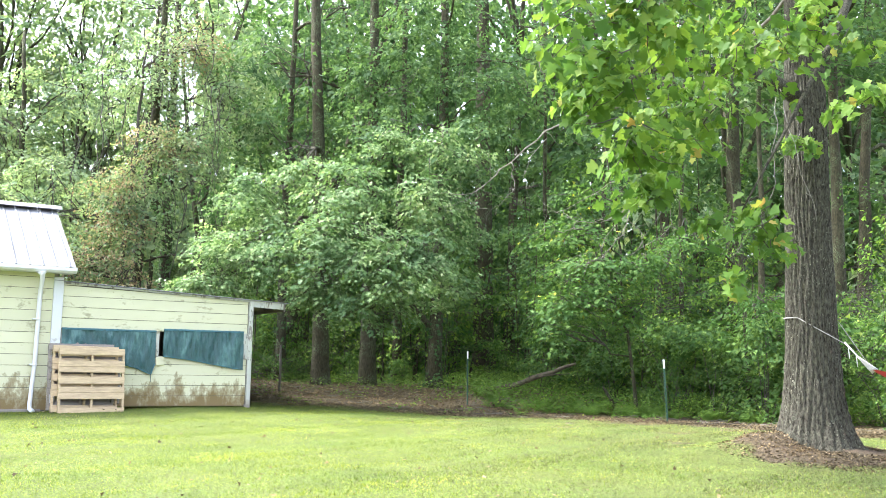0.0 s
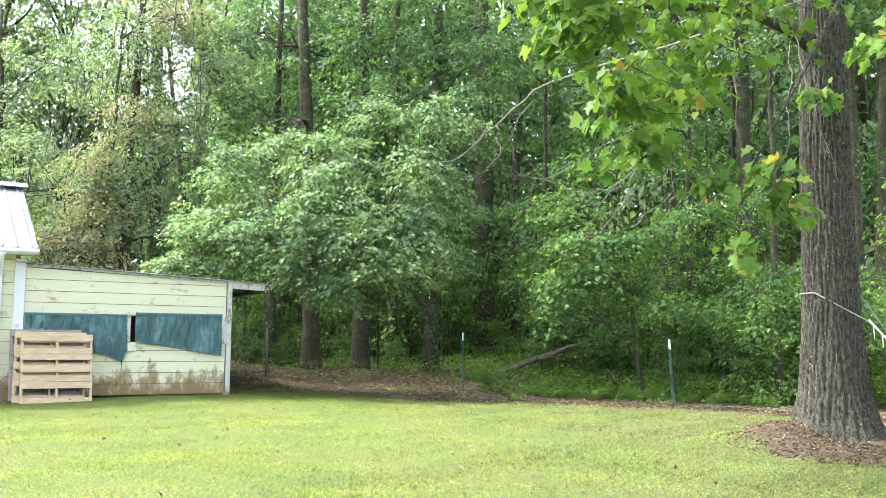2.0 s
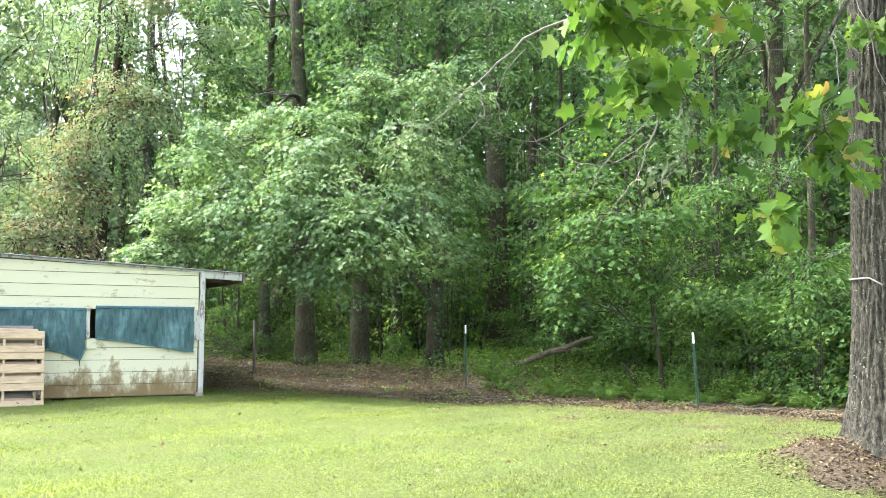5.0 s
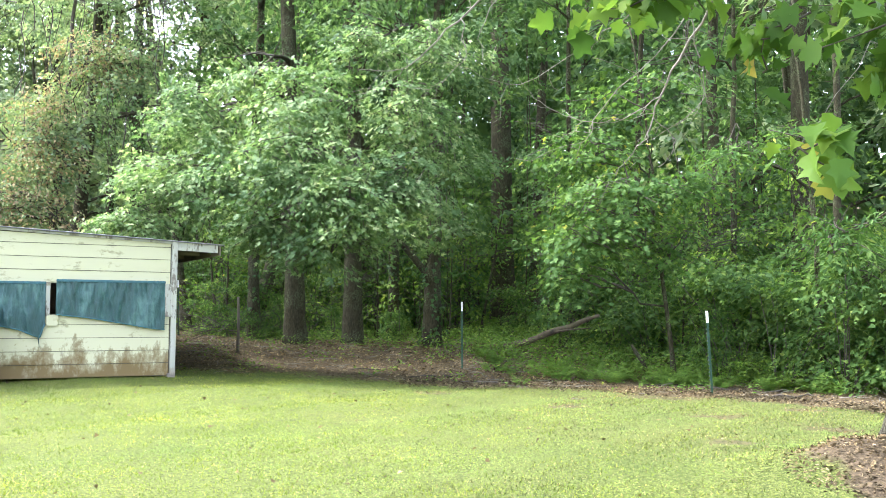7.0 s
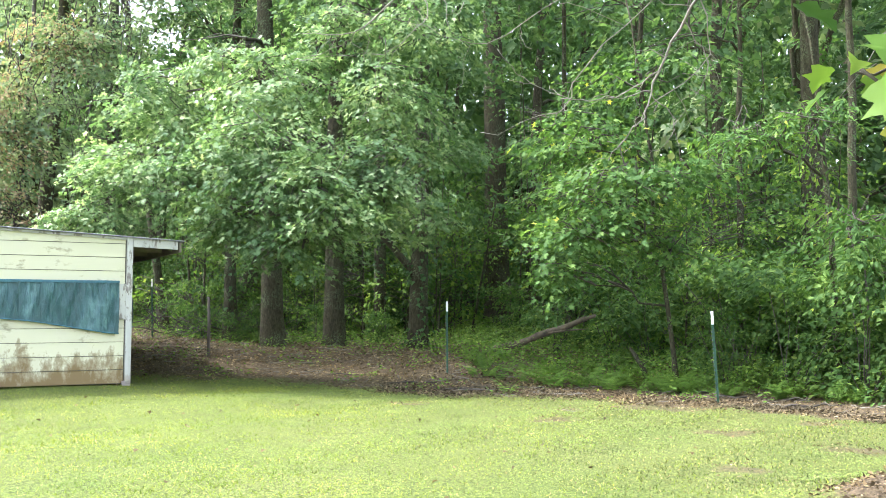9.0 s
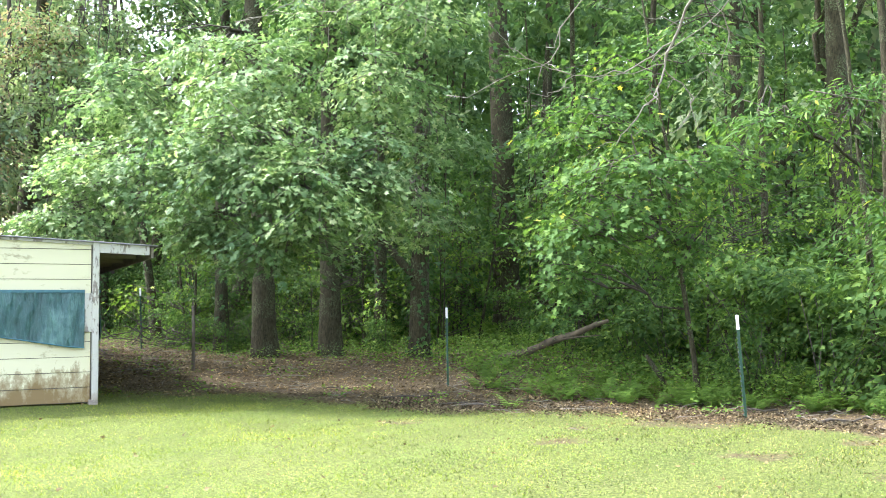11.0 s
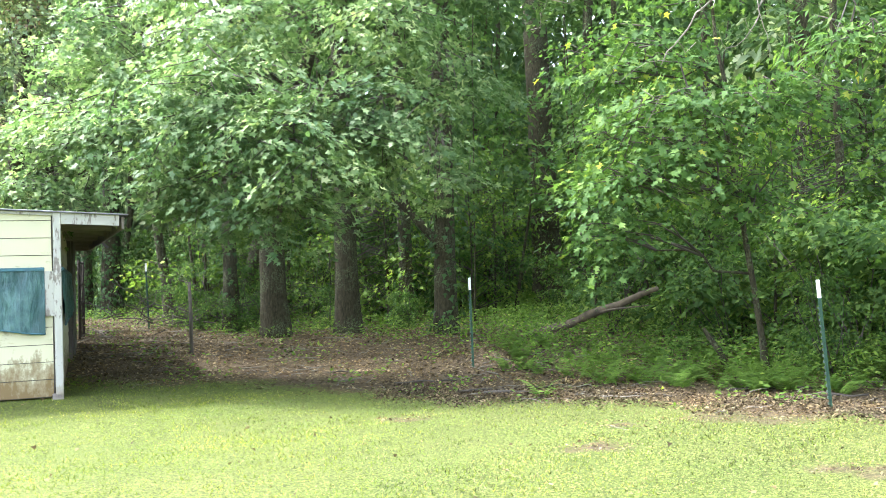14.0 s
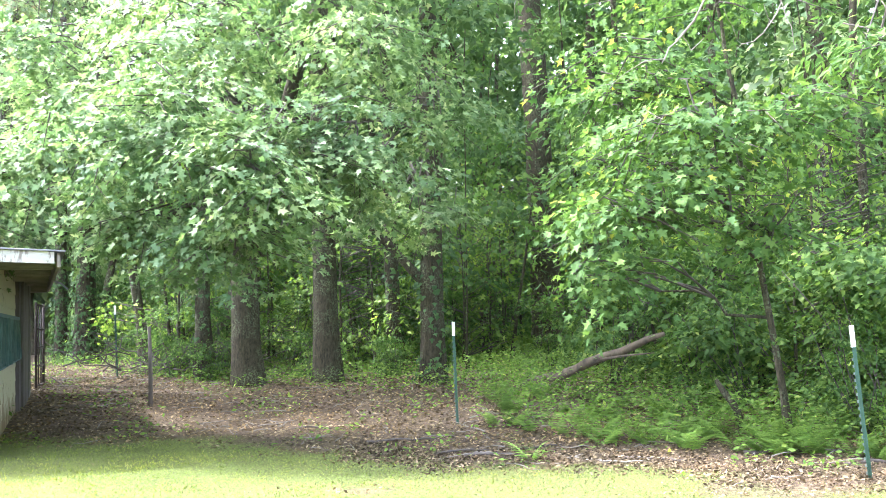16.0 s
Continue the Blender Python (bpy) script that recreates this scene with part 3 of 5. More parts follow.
def build_main_building():
    x0, x1 = -9.0, -3.82
    wall = slab("main_wall", [(x0, 0.02), (x1, 0.02), (x1, 2.58), (x0, 2.58)], 0.002, 0.08, M_DARKWOOD, shed, "long wall clad in cream clapboards, brown at the foot")
    z = 0.09
    while z < 2.5:
        part("plank", board_mesh(x0, x1 + 0.02, z, min(z + 0.192, 2.57)), M_SIDING, wall)
        z += 0.2
    part("skirting", box((5.1, 0.06, 0.16), Matrix.Translation((-6.45, -0.02, 0.03))), M_GREYWOOD, shed)
    part("corner_board", box((0.17, 0.05, 2.42), Matrix.Translation((-3.722, -0.03, 1.29))), M_TRIM, shed, "wide white corner board")
    # gable end above the lean-to, far walls
    bm = bmesh.new()
    for pts in ([(-3.72, 0.02, 0.1), (-3.72, 4.2, 0.1), (-3.72, 4.2, 2.7), (-3.72, 2.1, 4.05), (-3.72, 0.02, 2.7)],
                [(x0, 0.02, 0.1), (x0, 0.02, 2.7), (x0, 2.1, 4.05), (x0, 4.2, 2.7), (x0, 4.2, 0.1)],
                [(x0, 4.2, 0.1), (x0, 4.2, 2.7), (-3.72, 4.2, 2.7), (-3.72, 4.2, 0.1)]):
        bm.faces.new([bm.verts.new(p) for p in pts])
    bmesh.ops.solidify(bm, geom=bm.faces[:], thickness=0.06)
    part("gable_wall", bm, M_SIDING, shed)
    # roof: two slopes of ribbed sheet
    for name, ya, za, yb, zb in (("roof", -0.38, 2.665, 2.1, 4.06), ("back_roof", 4.58, 2.665, 2.1, 4.06)):
        prof, x = [], x0 - 0.2
        while x < -3.68:
            prof += [(x, 0.0), (x + 0.10, 0.0), (x + 0.115, 0.018), (x + 0.135, 0.018), (x + 0.15, 0.0)]
            x += 0.228
        prof.append((-3.50, 0.0))
        v = [(px, ya, za + ph) for px, ph in prof] + [(px, yb, zb + ph) for px, ph in prof]
        n = len(prof)
        v += [(px, ya, za + ph - 0.012) for px, ph in prof] + [(px, yb, zb + ph - 0.012) for px, ph in prof]
        f = [(i, i + 1, n + i + 1, n + i) for i in range(n - 1)] + [(2 * n + i, 3 * n + i, 3 * n + i + 1, 2 * n + i + 1) for i in range(n - 1)]
        f += [(i, 2 * n + i, 2 * n + i + 1, i + 1) for i in range(n - 1)] + [(n - 1, 3 * n - 1, 4 * n - 1, 2 * n - 1)]
        part(name, mesh_from(name, v, f), M_ROOF, shed, "pale ribbed metal roof streaked with dirt")
    for k in range(12):
        x = x0 + 0.3 + k * 0.46
        if x < -3.55:
            bm = bmesh.new()
            for sgn in (-1, 1):
                box_bm(bm, (0.45, 0.2, 0.012), Matrix.Translation((x, 2.1 + sgn * 0.085, 4.075 + 0.018)) @ Matrix.Rotation(-sgn * 0.51, 4, "X"))
            part("ridge_cap", bm, M_ROOF, shed)
    # eave: soffit, gutter, outlet and downspout
    part("soffit", box((5.54, 0.40, 0.02), Matrix.Translation((-6.27, -0.16, 2.575))), M_TRIM, shed)
    bm = bmesh.new()
    sec = [(-0.33, 2.655), (-0.33, 2.56), (-0.41, 2.56), (-0.45, 2.60), (-0.45, 2.655), (-0.44, 2.655), (-0.438, 2.603), (-0.405, 2.57), (-0.34, 2.57), (-0.34, 2.655)]
    a = [bm.verts.new((x0 - 0.2, y, z)) for y, z in sec]
    b = [bm.verts.new((-3.49, y, z)) for y, z in sec]
    for i in range(len(sec)):
        j = (i + 1) % len(sec)
        bm.faces.new((a[i], b[i], b[j], a[j]))
    bm.faces.new(a[::-1]), bm.faces.new(b)
    part("gutter", bm, M_WHITE, shed, "white gutter along the eave")
    part("fascia", box((5.54, 0.02, 0.1), Matrix.Translation((-6.27, -0.315, 2.61))), M_TRIM, shed)
    pipe = tube("downspout", [[((-4.08, -0.39, 2.56), 0.095), ((-4.07, -0.39, 2.50), 0.045), ((-4.06, -0.36, 2.44), 0.042), ((-4.04, -0.10, 2.22), 0.04), ((-4.04, -0.075, 2.12), 0.04), ((-4.05, -0.075, 1.0), 0.04), ((-4.09, -0.078, 0.20), 0.04), ((-4.09, -0.10, 0.12), 0.042), ((-4.05, -0.20, 0.07), 0.042)]], M_WHITE, shed, 8, label="white downspout")
    for z in (1.72, 0.9):
        part("strap", box((0.13, 0.11, 0.03), Matrix.Translation((-4.08, -0.075, z))), M_WHITE, pipe)


build_lean_to()
build_main_building()


def tarp(name, x0, x1, top, low, label, group):
    """A hanging sheet; low gives its lower edge at fractions of the width."""
    nx, nz = 90, 34
    rng = np.random.default_rng(len(low) + int(abs(x0) * 10))
    ph = rng.uniform(0, 6, 8)
    v = []
    for j in range(nz + 1):
        for i in range(nx + 1):
            k, q = i / nx, j / nz
            zl = np.interp(k, [p for p, _ in low], [z for _, z in low])
            x = x0 + (x1 - x0) * k
            z = top + (zl - top) * q
            y = -0.05 - 0.010 * math.sin(k * 13 + ph[0] + 2 * q + math.sin(k * 7)) * q - 0.006 * math.sin(k * 31 + ph[1] - 3 * q + 2 * math.sin(k * 5 + q * 4)) - 0.015 * q + 0.03 * noise.noise(Vector((x * 4, z * 1.5, ph[4]))) + 0.022 * noise.noise(Vector((x * 15 + z * 3, z * 2.5, ph[5])))
            y += 0.004 * math.sin(k * 71 + ph[3] + q * 9)
            v.append((x, y, z))
    f = [(j * (nx + 1) + i, j * (nx + 1) + i + 1, (j + 1) * (nx + 1) + i + 1, (j + 1) * (nx + 1) + i) for j in range(nz) for i in range(nx)]
    ob = empty(name, (0, 0, 0), label, "tarpaulin", group)
    ob.matrix_world = SHED
    part("sheet", mesh_from("sheet", v, f, True), M_TARP, ob)
    part("batten", box((x1 - x0, 0.03, 0.04), Matrix.Translation(((x0 + x1) / 2, -0.055, top + 0.005))), M_HEM, ob, "blue hem nailed under a batten")
    hem = [((x0 + (x1 - x0) * k, -0.075, np.interp(k, [p for p, _ in low], [z for _, z in low])), 0.009) for k in np.linspace(0, 1, 24)]
    tube("hem", [hem], M_HEM, ob, 5)
    return ob


tarp("tarpaulin", -3.62, -1.90, 1.56, [(0, 0.95), (0.45, 0.95), (0.62, 0.93), (0.80, 0.86), (0.93, 0.76), (0.97, 0.74), (1, 0.95)], "torn blue tarpaulin hung over a window opening", "tarpaulins on the shed")
tarp("tarpaulin", -1.755, -0.14, 1.60, [(0, 1.09), (0.3, 1.04), (0.62, 0.95), (0.9, 0.87), (1, 0.86)], "wrinkled blue tarpaulin sagging across an opening", "tarpaulins on the shed")
st = tarp("tarpaulin", 0.1, 3.8, 1.60, [(0, 0.95), (0.5, 1.0), (1, 1.05)], "shaded blue tarpaulin along the side wall", "tarpaulins on the shed")
st.matrix_world = SHED @ Matrix.Rotation(-math.atan2(0.07, 0.995), 4, "Z") @ Matrix.Rotation(math.pi / 2, 4, "Z")
ragged = tube("tarp_strip", [bend((-1.99, -0.08, 0.78), (-1.97, -0.09, 0.60), 3, 0.012, 0.003)], M_TARP, None, 4)
ragged.name = "strip"
ragged.parent = bpy.data.objects["tarpaulin"]

# ---- pallets leaning on the shed ----


def pallet(name, material, label, m, rows):
    p = empty(name, (0, 0, 0), label, "pallet", "pallets against the shed")
    w, h = 1.14, 1.2
    for x in (-w / 2 + 0.02, 0.0, w / 2 - 0.02):
        part("stringer", box((0.038, 0.088, h), Matrix.Translation((x, 0, h / 2))), material, p)
    for z, t in rows:
        part("board", box((w, 0.016, t), Matrix.Translation((0, -0.053, h - z - t / 2)), 0.003), material, p)
    for z in (0.02, 0.32, 0.55, 0.78, 1.07):
        part("board", box((w, 0.016, 0.1), Matrix.Translation((0, 0.053, z + 0.05)), 0.003), material, p)
    p.matrix_world = m
    return p


ROWS_A = ((0.0, 0.12), (0.23, 0.105), (0.34, 0.10), (0.515, 0.13), (0.70, 0.105), (0.81, 0.11), (1.075, 0.125))
for k, (off, dx, lift, mat, lab) in enumerate(((0.56, 0.0, 0.0, M_PALLET, "pale new pine pallet leaning against the shed"), (0.43, -0.10, 0.01, M_PALLET, "pale pine pallet in a leaning stack"),
                                               (0.30, -0.14, 0.02, M_GREYWOOD, "grey weathered pallet in a leaning stack"), (0.17, 0.0, 0.10, M_GREYWOOD, "grey weathered pallet standing highest in the stack"))):
    pallet("pallet", mat, lab, SHED @ Matrix.Translation((-3.13 + dx, -off, 0.015 + 0.03 * k)) @ Matrix.Rotation(-0.16, 4, "X") @ Matrix.Rotation(0.015 * (k % 2), 4, "Y") @ Matrix.Translation((0, 0, lift)), ROWS_A)

# ---- fence posts and gate ----


def steel_post(base, top, label, tip=True):
    base, top = Vector(base), Vector(top)
    h = (top - base).length
    p = empty("fence_post", base, label, "fence post", "steel fence posts at the wood edge")
    p.rotation_mode = "QUATERNION"
    p.rotation_quaternion = (top - base).to_track_quat("Z", "Y")
    bm = bmesh.new()
    box_bm(bm, (0.030, 0.005, h + 0.2), Matrix.Translation((0, 0, h / 2 - 0.1)))
    box_bm(bm, (0.005, 0.026, h + 0.2), Matrix.Translation((0, 0.014, h / 2 - 0.1)))
    sb = bmesh.new()
    for k in range(int(h / 0.055) - 4):
        box_bm(sb, (0.012, 0.012, 0.02), Matrix.Translation((0, -0.008, 0.05 + k * 0.055)))
    part("shaft", bm, M_POST, p, "green studded steel shaft")
    tagged(part("stud_row", sb, M_STUD, p), "studs paler than the shaft", kind="stuff")
    if tip:
        bm = bmesh.new()
        box_bm(bm, (0.035, 0.010, 0.17), Matrix.Translation((0, 0, h - 0.08)), 0.002)
        box_bm(bm, (0.010, 0.030, 0.17), Matrix.Translation((0, 0.014, h - 0.08)), 0.002)
        part("tip", bm, M_TIP, p, "white enamelled tip")
    return p


def on_land(x, y, dz=0.0):
    return (x, y, float(land(x, y)) + dz)


steel_post(on_land(1.53, 22.6), (1.52, 22.6, 1.34), "green steel fence post with a white tip")
steel_post(on_land(5.09, 18.7), (5.03, 18.72, 1.19), "green steel fence post leaning a little, white tip")
steel_post(on_land(-5.43, 28.3), (-5.47, 28.3, 1.89), "green steel fence post with white tip among dead leaves")
steel_post(on_land(-10.0, 33.0), (-10.0, 33.0, 1.98), "distant steel fence post with a white tip")
steel_post(on_land(-8.43, 31.0), (-8.45, 31.0, 1.85), "dark steel fence post without a tip", False)
tp = empty("wooden_post", on_land(-2.94, 24.0), "thin grey wooden post at the wood edge", "post")
tube("shaft", [[((0, 0, -0.1), 0.032), ((0.005, 0, 0.6), 0.029), ((-0.01, 0, 1.12), 0.025)]], M_DARKWOOD, tp, 7, 0.06)
gate = empty("metal_gate", on_land(-5.62, 25.75), "rusty metal gate standing open behind the shed", "gate")
gv = Vector((-0.34, 0.85, 0))
for k in range(2):
    q = gv * k
    tube("upright", [[((q.x, q.y, 0.02), 0.022), ((q.x, q.y, 1.42), 0.022)]], M_RUST, gate, 7)
for z in (0.06, 0.38, 0.68, 0.98, 1.38):
    tube("rail", [[((0, 0, z), 0.017), ((gv.x, gv.y, z), 0.017)]], M_RUST, gate, 6)
for k in (0.33, 0.66):
    tube("brace", [[((gv.x * k, gv.y * k, 0.05), 0.01), ((gv.x * k, gv.y * k, 1.38), 0.01)]], M_RUST, gate, 5)

# ---- trees ----
SHAPES = {"star": STAR6, "lance": LANCE, "lobed": LOBED, "oval": OVAL, "big": BIG}


def trunk_path(base, top, r0, r1, n=14, wob=0.05, seed=0):
    rng = np.random.default_rng(seed)
    a, b = np.array(base, float), np.array(top, float)
    drift = np.cumsum(rng.normal(size=(n + 1, 2)) * wob, axis=0)
    out = []
    for i in range(n + 1):
        k = i / n
        p = a + (b - a) * k
        p[:2] += drift[i] * k
        r = r0 + (r1 - r0) * k ** 0.8
        if i == 0:
            p[2] -= 0.15
            r *= 1.4
        out.append((p, r))
    # flare of the foot
    p0, p1 = out[0][0], out[1][0]
    out.insert(1, (p0 + (p1 - p0) * (0.30 / max(0.5, p1[2] - p0[2])), r0 * 1.18))
    out.insert(2, (p0 + (p1 - p0) * (0.75 / max(0.9, p1[2] - p0[2])), r0 * 1.04))
    return out


def point_on(path, z):
    zs = [p[2] for p, _ in path]
    return np.array([np.interp(z, zs, [p[k] for p, _ in path]) for k in range(3)])


def tree(label, base, top, r0, blobs, leaf="lobed", mat=None, bark=None, per=24, length=0.8, size=0.13, seed=1, ivy=0, name="tree", category="tree", limbs=True, group="trees of the wood", toward=None, rise=-0.3, fine=True, upper=()):
    """blobs are given from the tree's base: x, y, z, rx, ry, rz, sprays."""
    rng = np.random.default_rng(seed)
    b = np.array(on_land(*base))
    t = empty(name, b, label, category, group)
    path = trunk_path((0, 0, 0), np.array(top) - b, r0, r0 * 0.3, seed=seed)
    tube("trunk", [path], bark or M_BARK, t, 14, 0.05, seed)
    leaves, twigs = spray_leaves(rng, blobs, per, length, size, toward=toward)
    part("crown", leaf_mesh("crown", *leaves, SHAPES[leaf], rng.uniform(0.3, 2.2, len(leaves[3]))), mat or M_DARK, t)
    # same foliage in a darker colour that stands in for shade
    if upper:
        lv, _ = spray_leaves(rng, upper, 30, 0.85, 0.13)
        part("upper_crown", leaf_mesh("upper_crown", *lv, LOBED, rng.uniform(0.3, 2.2, len(lv[3]))), M_HIGHSHADE, t, "leaves behind the front boughs, coloured darker for shade")
        for bl in upper:
            c = np.array(bl[:3])
            tube("limb", [bend(point_on(path, max(1.5, c[2] - 0.8)), c, 5, 0.04, 0.01, 0, 0.08, rng)], bark or M_BARK, t, 6, 0.03, seed)
    paths = []
    for i in range(0, len(twigs) if fine else 0, 2):
        a, c = twigs[i]
        paths.append(bend(a, c, 2, 0.008, 0.003))
    if limbs:
        k = 0
        for bl in blobs:
            c = np.array(bl[:3])
            s = point_on(path, max(0.8, min(c[2] + rise - 0.1 * np.hypot(c[0], c[1]), path[-1][0][2])))
            d = np.linalg.norm(c - s)
            limb = bend(s, c, 6, min(0.05, 0.28 * r0) + 0.004 * d, 0.008, -0.06 * d, 0.05 * d ** 0.5, rng)
            tube("limb", [limb], bark or M_BARK, t, 6, 0.03, seed)
            for i in range(min(bl[6], 9) if fine else 2):
                a, _ = twigs[k + int(rng.integers(bl[6]))]
                paths.append(bend(limb[int(rng.integers(2, 7))][0], a, 3, 0.016, 0.006, -0.05, 0.05, rng))
            k += bl[6]
    if paths:
        tagged(tube("twig_work", paths, M_TWIG, t, 4, 0.0, seed), kind="stuff")
    if ivy:
        n = ivy
        z = rng.uniform(0.0, 1.0, n) ** 1.2 * min(9.0, path[-1][0][2] * 0.6)
        ang = rng.uniform(0, 2 * math.pi, n)
        c = np.stack([point_on(path, q) for q in z])
        out = np.stack([np.cos(ang), np.sin(ang), 0 * ang], 1)
        rr = np.interp(z, [p[2] for p, _ in path], [r for _, r in path]) + rng.uniform(0.0, 0.16, n)
        d = out * 0.5 + rng.normal(size=(n, 3)) * 0.3 + np.array([0, 0, -0.9])
        part("ivy", leaf_mesh("ivy", c + out * rr[:, None], d, out + np.array([0, 0, 0.5]), rng.uniform(0.06, 0.13, n), LOBED), M_DARK, t, "dark ivy climbing the trunk")
    return t


def rel(base, blobs):
    z = float(land(*base))
    return [(x - base[0], y - base[1], cz - z, rx, ry, rz, n) for x, y, cz, rx, ry, rz, n in blobs]


# the sweetgums whose low boughs hang over the edge of the yard
A, B, C = (-2.12, 25.95), (-0.92, 26.35), (0.86, 26.0)
tree("tall sweetgum with ridged dark trunk and pale low boughs", A, (-2.9, 26.4, 19), 0.23, rel(A, [
    (-4.35, 21.9, 2.72, 0.9, 0.7, 0.32, 34), (-3.1, 21.7, 3.6, 1.3, 1.1, 0.9, 85), (-3.5, 22.2, 4.7, 0.9, 1.0, 0.7, 44), (-4.2, 22.4, 3.6, 0.8, 0.8, 0.6, 28),
    (-2.4, 22.6, 5.5, 0.7, 0.7, 0.4, 22)]), "star", M_GUM, M_BARK, 46, 0.66, 0.095, 3, rise=1.6, upper=rel(A, [
    (-4.0, 26.6, 7.4, 1.0, 1.2, 1.0, 30), (-4.3, 27.2, 9.6, 1.3, 1.3, 1.2, 34), (-2.6, 28.0, 8.2, 1.6, 1.0, 1.4, 34), (-2.9, 28.2, 11.0, 2.0, 1.6, 1.4, 36)]))
tree("sweetgum with dark straight trunk and drooping leafy boughs", B, (-1.0, 26.6, 18), 0.22, rel(B, [
    (-1.3, 20.8, 3.5, 1.4, 1.1, 1.1, 92), (-0.3, 20.4, 3.0, 1.1, 0.9, 0.75, 50), (-1.3, 21.7, 4.8, 1.1, 1.0, 0.8, 56), (-1.9, 21.0, 2.5, 0.65, 0.6, 0.3, 24), (-0.7, 20.9, 2.2, 0.9, 0.8, 0.4, 30),
    ]), "star", M_GUM, M_BARK, 46, 0.66, 0.095, 5, rise=1.6, upper=rel(B, [
    (-0.5, 24.6, 6.8, 1.5, 1.3, 1.0, 48), (-1.1, 25.4, 8.8, 1.0, 1.2, 1.2, 36), (0.2, 25.6, 9.2, 1.6, 1.4, 1.3, 44), (-0.4, 27.0, 11.4, 2.0, 1.8, 1.3, 36)]))
tree("forked sweetgum with ivy on its foot", C, (1.2, 26.2, 18), 0.2, rel(C, [
    (0.5, 21.6, 3.3, 1.0, 0.9, 0.85, 60), (0.4, 22.0, 4.8, 1.0, 1.0, 0.7, 44), (0.9, 22.8, 6.1, 1.0, 1.0, 0.6, 34), (-0.4, 22.9, 6.2, 0.7, 0.7, 0.5, 20), (1.2, 23.5, 4.2, 1.0, 1.0, 0.7, 32), (0.9, 23.5, 2.9, 0.9, 0.8, 0.5, 26)]), "star", M_GUM, M_BARK, 46, 0.66, 0.095, 7, 900, rise=1.6, upper=rel(C, [
    # the blob at y 21.2 is overhang above view, added to shade the east
    (1.6, 24.2, 6.2, 1.4, 1.2, 1.1, 46), (2.2, 25.2, 8.4, 1.7, 1.4, 1.3, 50), (1.0, 25.0, 10.4, 1.9, 1.6, 1.4, 44), (1.6, 21.2, 11.0, 1.6, 1.2, 0.6, 18), (4.0, 27.4, 10.0, 1.6, 1.6, 1.3, 34)]))
fork = tube("fork", [[((0.02, 0, 1.35), 0.10), ((-0.14, -0.03, 1.62), 0.085), ((-0.5, -0.1, 2.05), 0.07), ((-0.95, -0.2, 2.55), 0.055), ((-1.35, -0.45, 3.2), 0.03)]], M_BARK, bpy.data.objects["tree.002"], 10, 0.05, 3)

# straight trunks deeper in
for k, (x, y, r, tx, ty, h, ivy, bark) in enumerate((
        (-3.36, 27.3, 0.15, -3.5, 27.6, 15, 300, M_BARK), (-0.17, 28.6, 0.15, -0.1, 28.6, 16, 700, M_BARK), (2.75, 33.0, 0.38, 2.6, 33, 24, 0, M_BARK), (-9.0, 33, 0.16, -9.2, 33, 14, 1500, M_BARK),
        (-7.9, 32, 0.24, -7.7, 32, 15, 2600, M_BARK), (-6.0, 31, 0.125, -7.8, 31.2, 13, 120, M_BARK), (8.1, 30, 0.17, 8.2, 30, 18, 0, M_BARK), (9.0, 26.0, 0.26, 9.1, 26.1, 20, 0, M_BARK),
        (-3.9, 29.5, 0.2, 0.3, 30, 16, 0, M_BARK), (5.6, 27.5, 0.1, 5.7, 27.5, 13, 0, M_BARK), (7.0, 24.2, 0.08, 6.8, 24.2, 10, 0, M_BARK), (4.3, 29.0, 0.09, 4.1, 29, 14, 0, M_BARK))):
    rng = np.random.default_rng(50 + k)
    bl = [(rng.normal() * 1.2 + (tx - x) * q / h, rng.normal() * 1.0 - 0.5, q, 1.9, 1.7, 1.2, (12 if q < 11 else 6) if x > 4 else (8 if q < 11 else 4)) for q in np.linspace(0.62 if x > 4 else 0.42, 1.0, 5) * h]
    tree("straight dark woodland tree" + (" wrapped in ivy" if ivy else " with a high leafy crown"), (x, y), (tx, ty, h), r, bl, "lobed", M_DARK, bark, 24, 0.95, 0.17, 60 + k, ivy)

# high crowns added over the eastern side, to keep the wood there in shade
for k, (x, y, r0, h) in enumerate(((7.05, 26.3, 0.17, 14), (10.6, 23.2, 0.2, 14), (12.2, 28.0, 0.22, 16), (8.4, 22.6, 0.1, 11))):
    rng = np.random.default_rng(90 + k)
    bl = [(rng.normal() * 1.2, rng.normal() * 1.0, q * h, 2.2, 2.0, 1.1, 30) for q in (0.74, 0.84, 0.95)]
    # overhang above the view, added only to block sun and sky
    if k in (1, 3):
        bl += [(dx - x, dy - y, dz, 1.9, 1.5, 0.6, 18) for dx, dy, dz in (((9.6, 19.6, 10.6), (11.4, 18.0, 10.2)) if k == 1 else ((7.4, 20.6, 11.0), (5.4, 21.6, 11.4)))]
    tree("slender woodland tree with a high crown added for shade", (x, y), (x + 0.2, y, h), r0, bl, "lobed", M_DARK, M_BARK, 26, 1.0, 0.17, 95 + k)

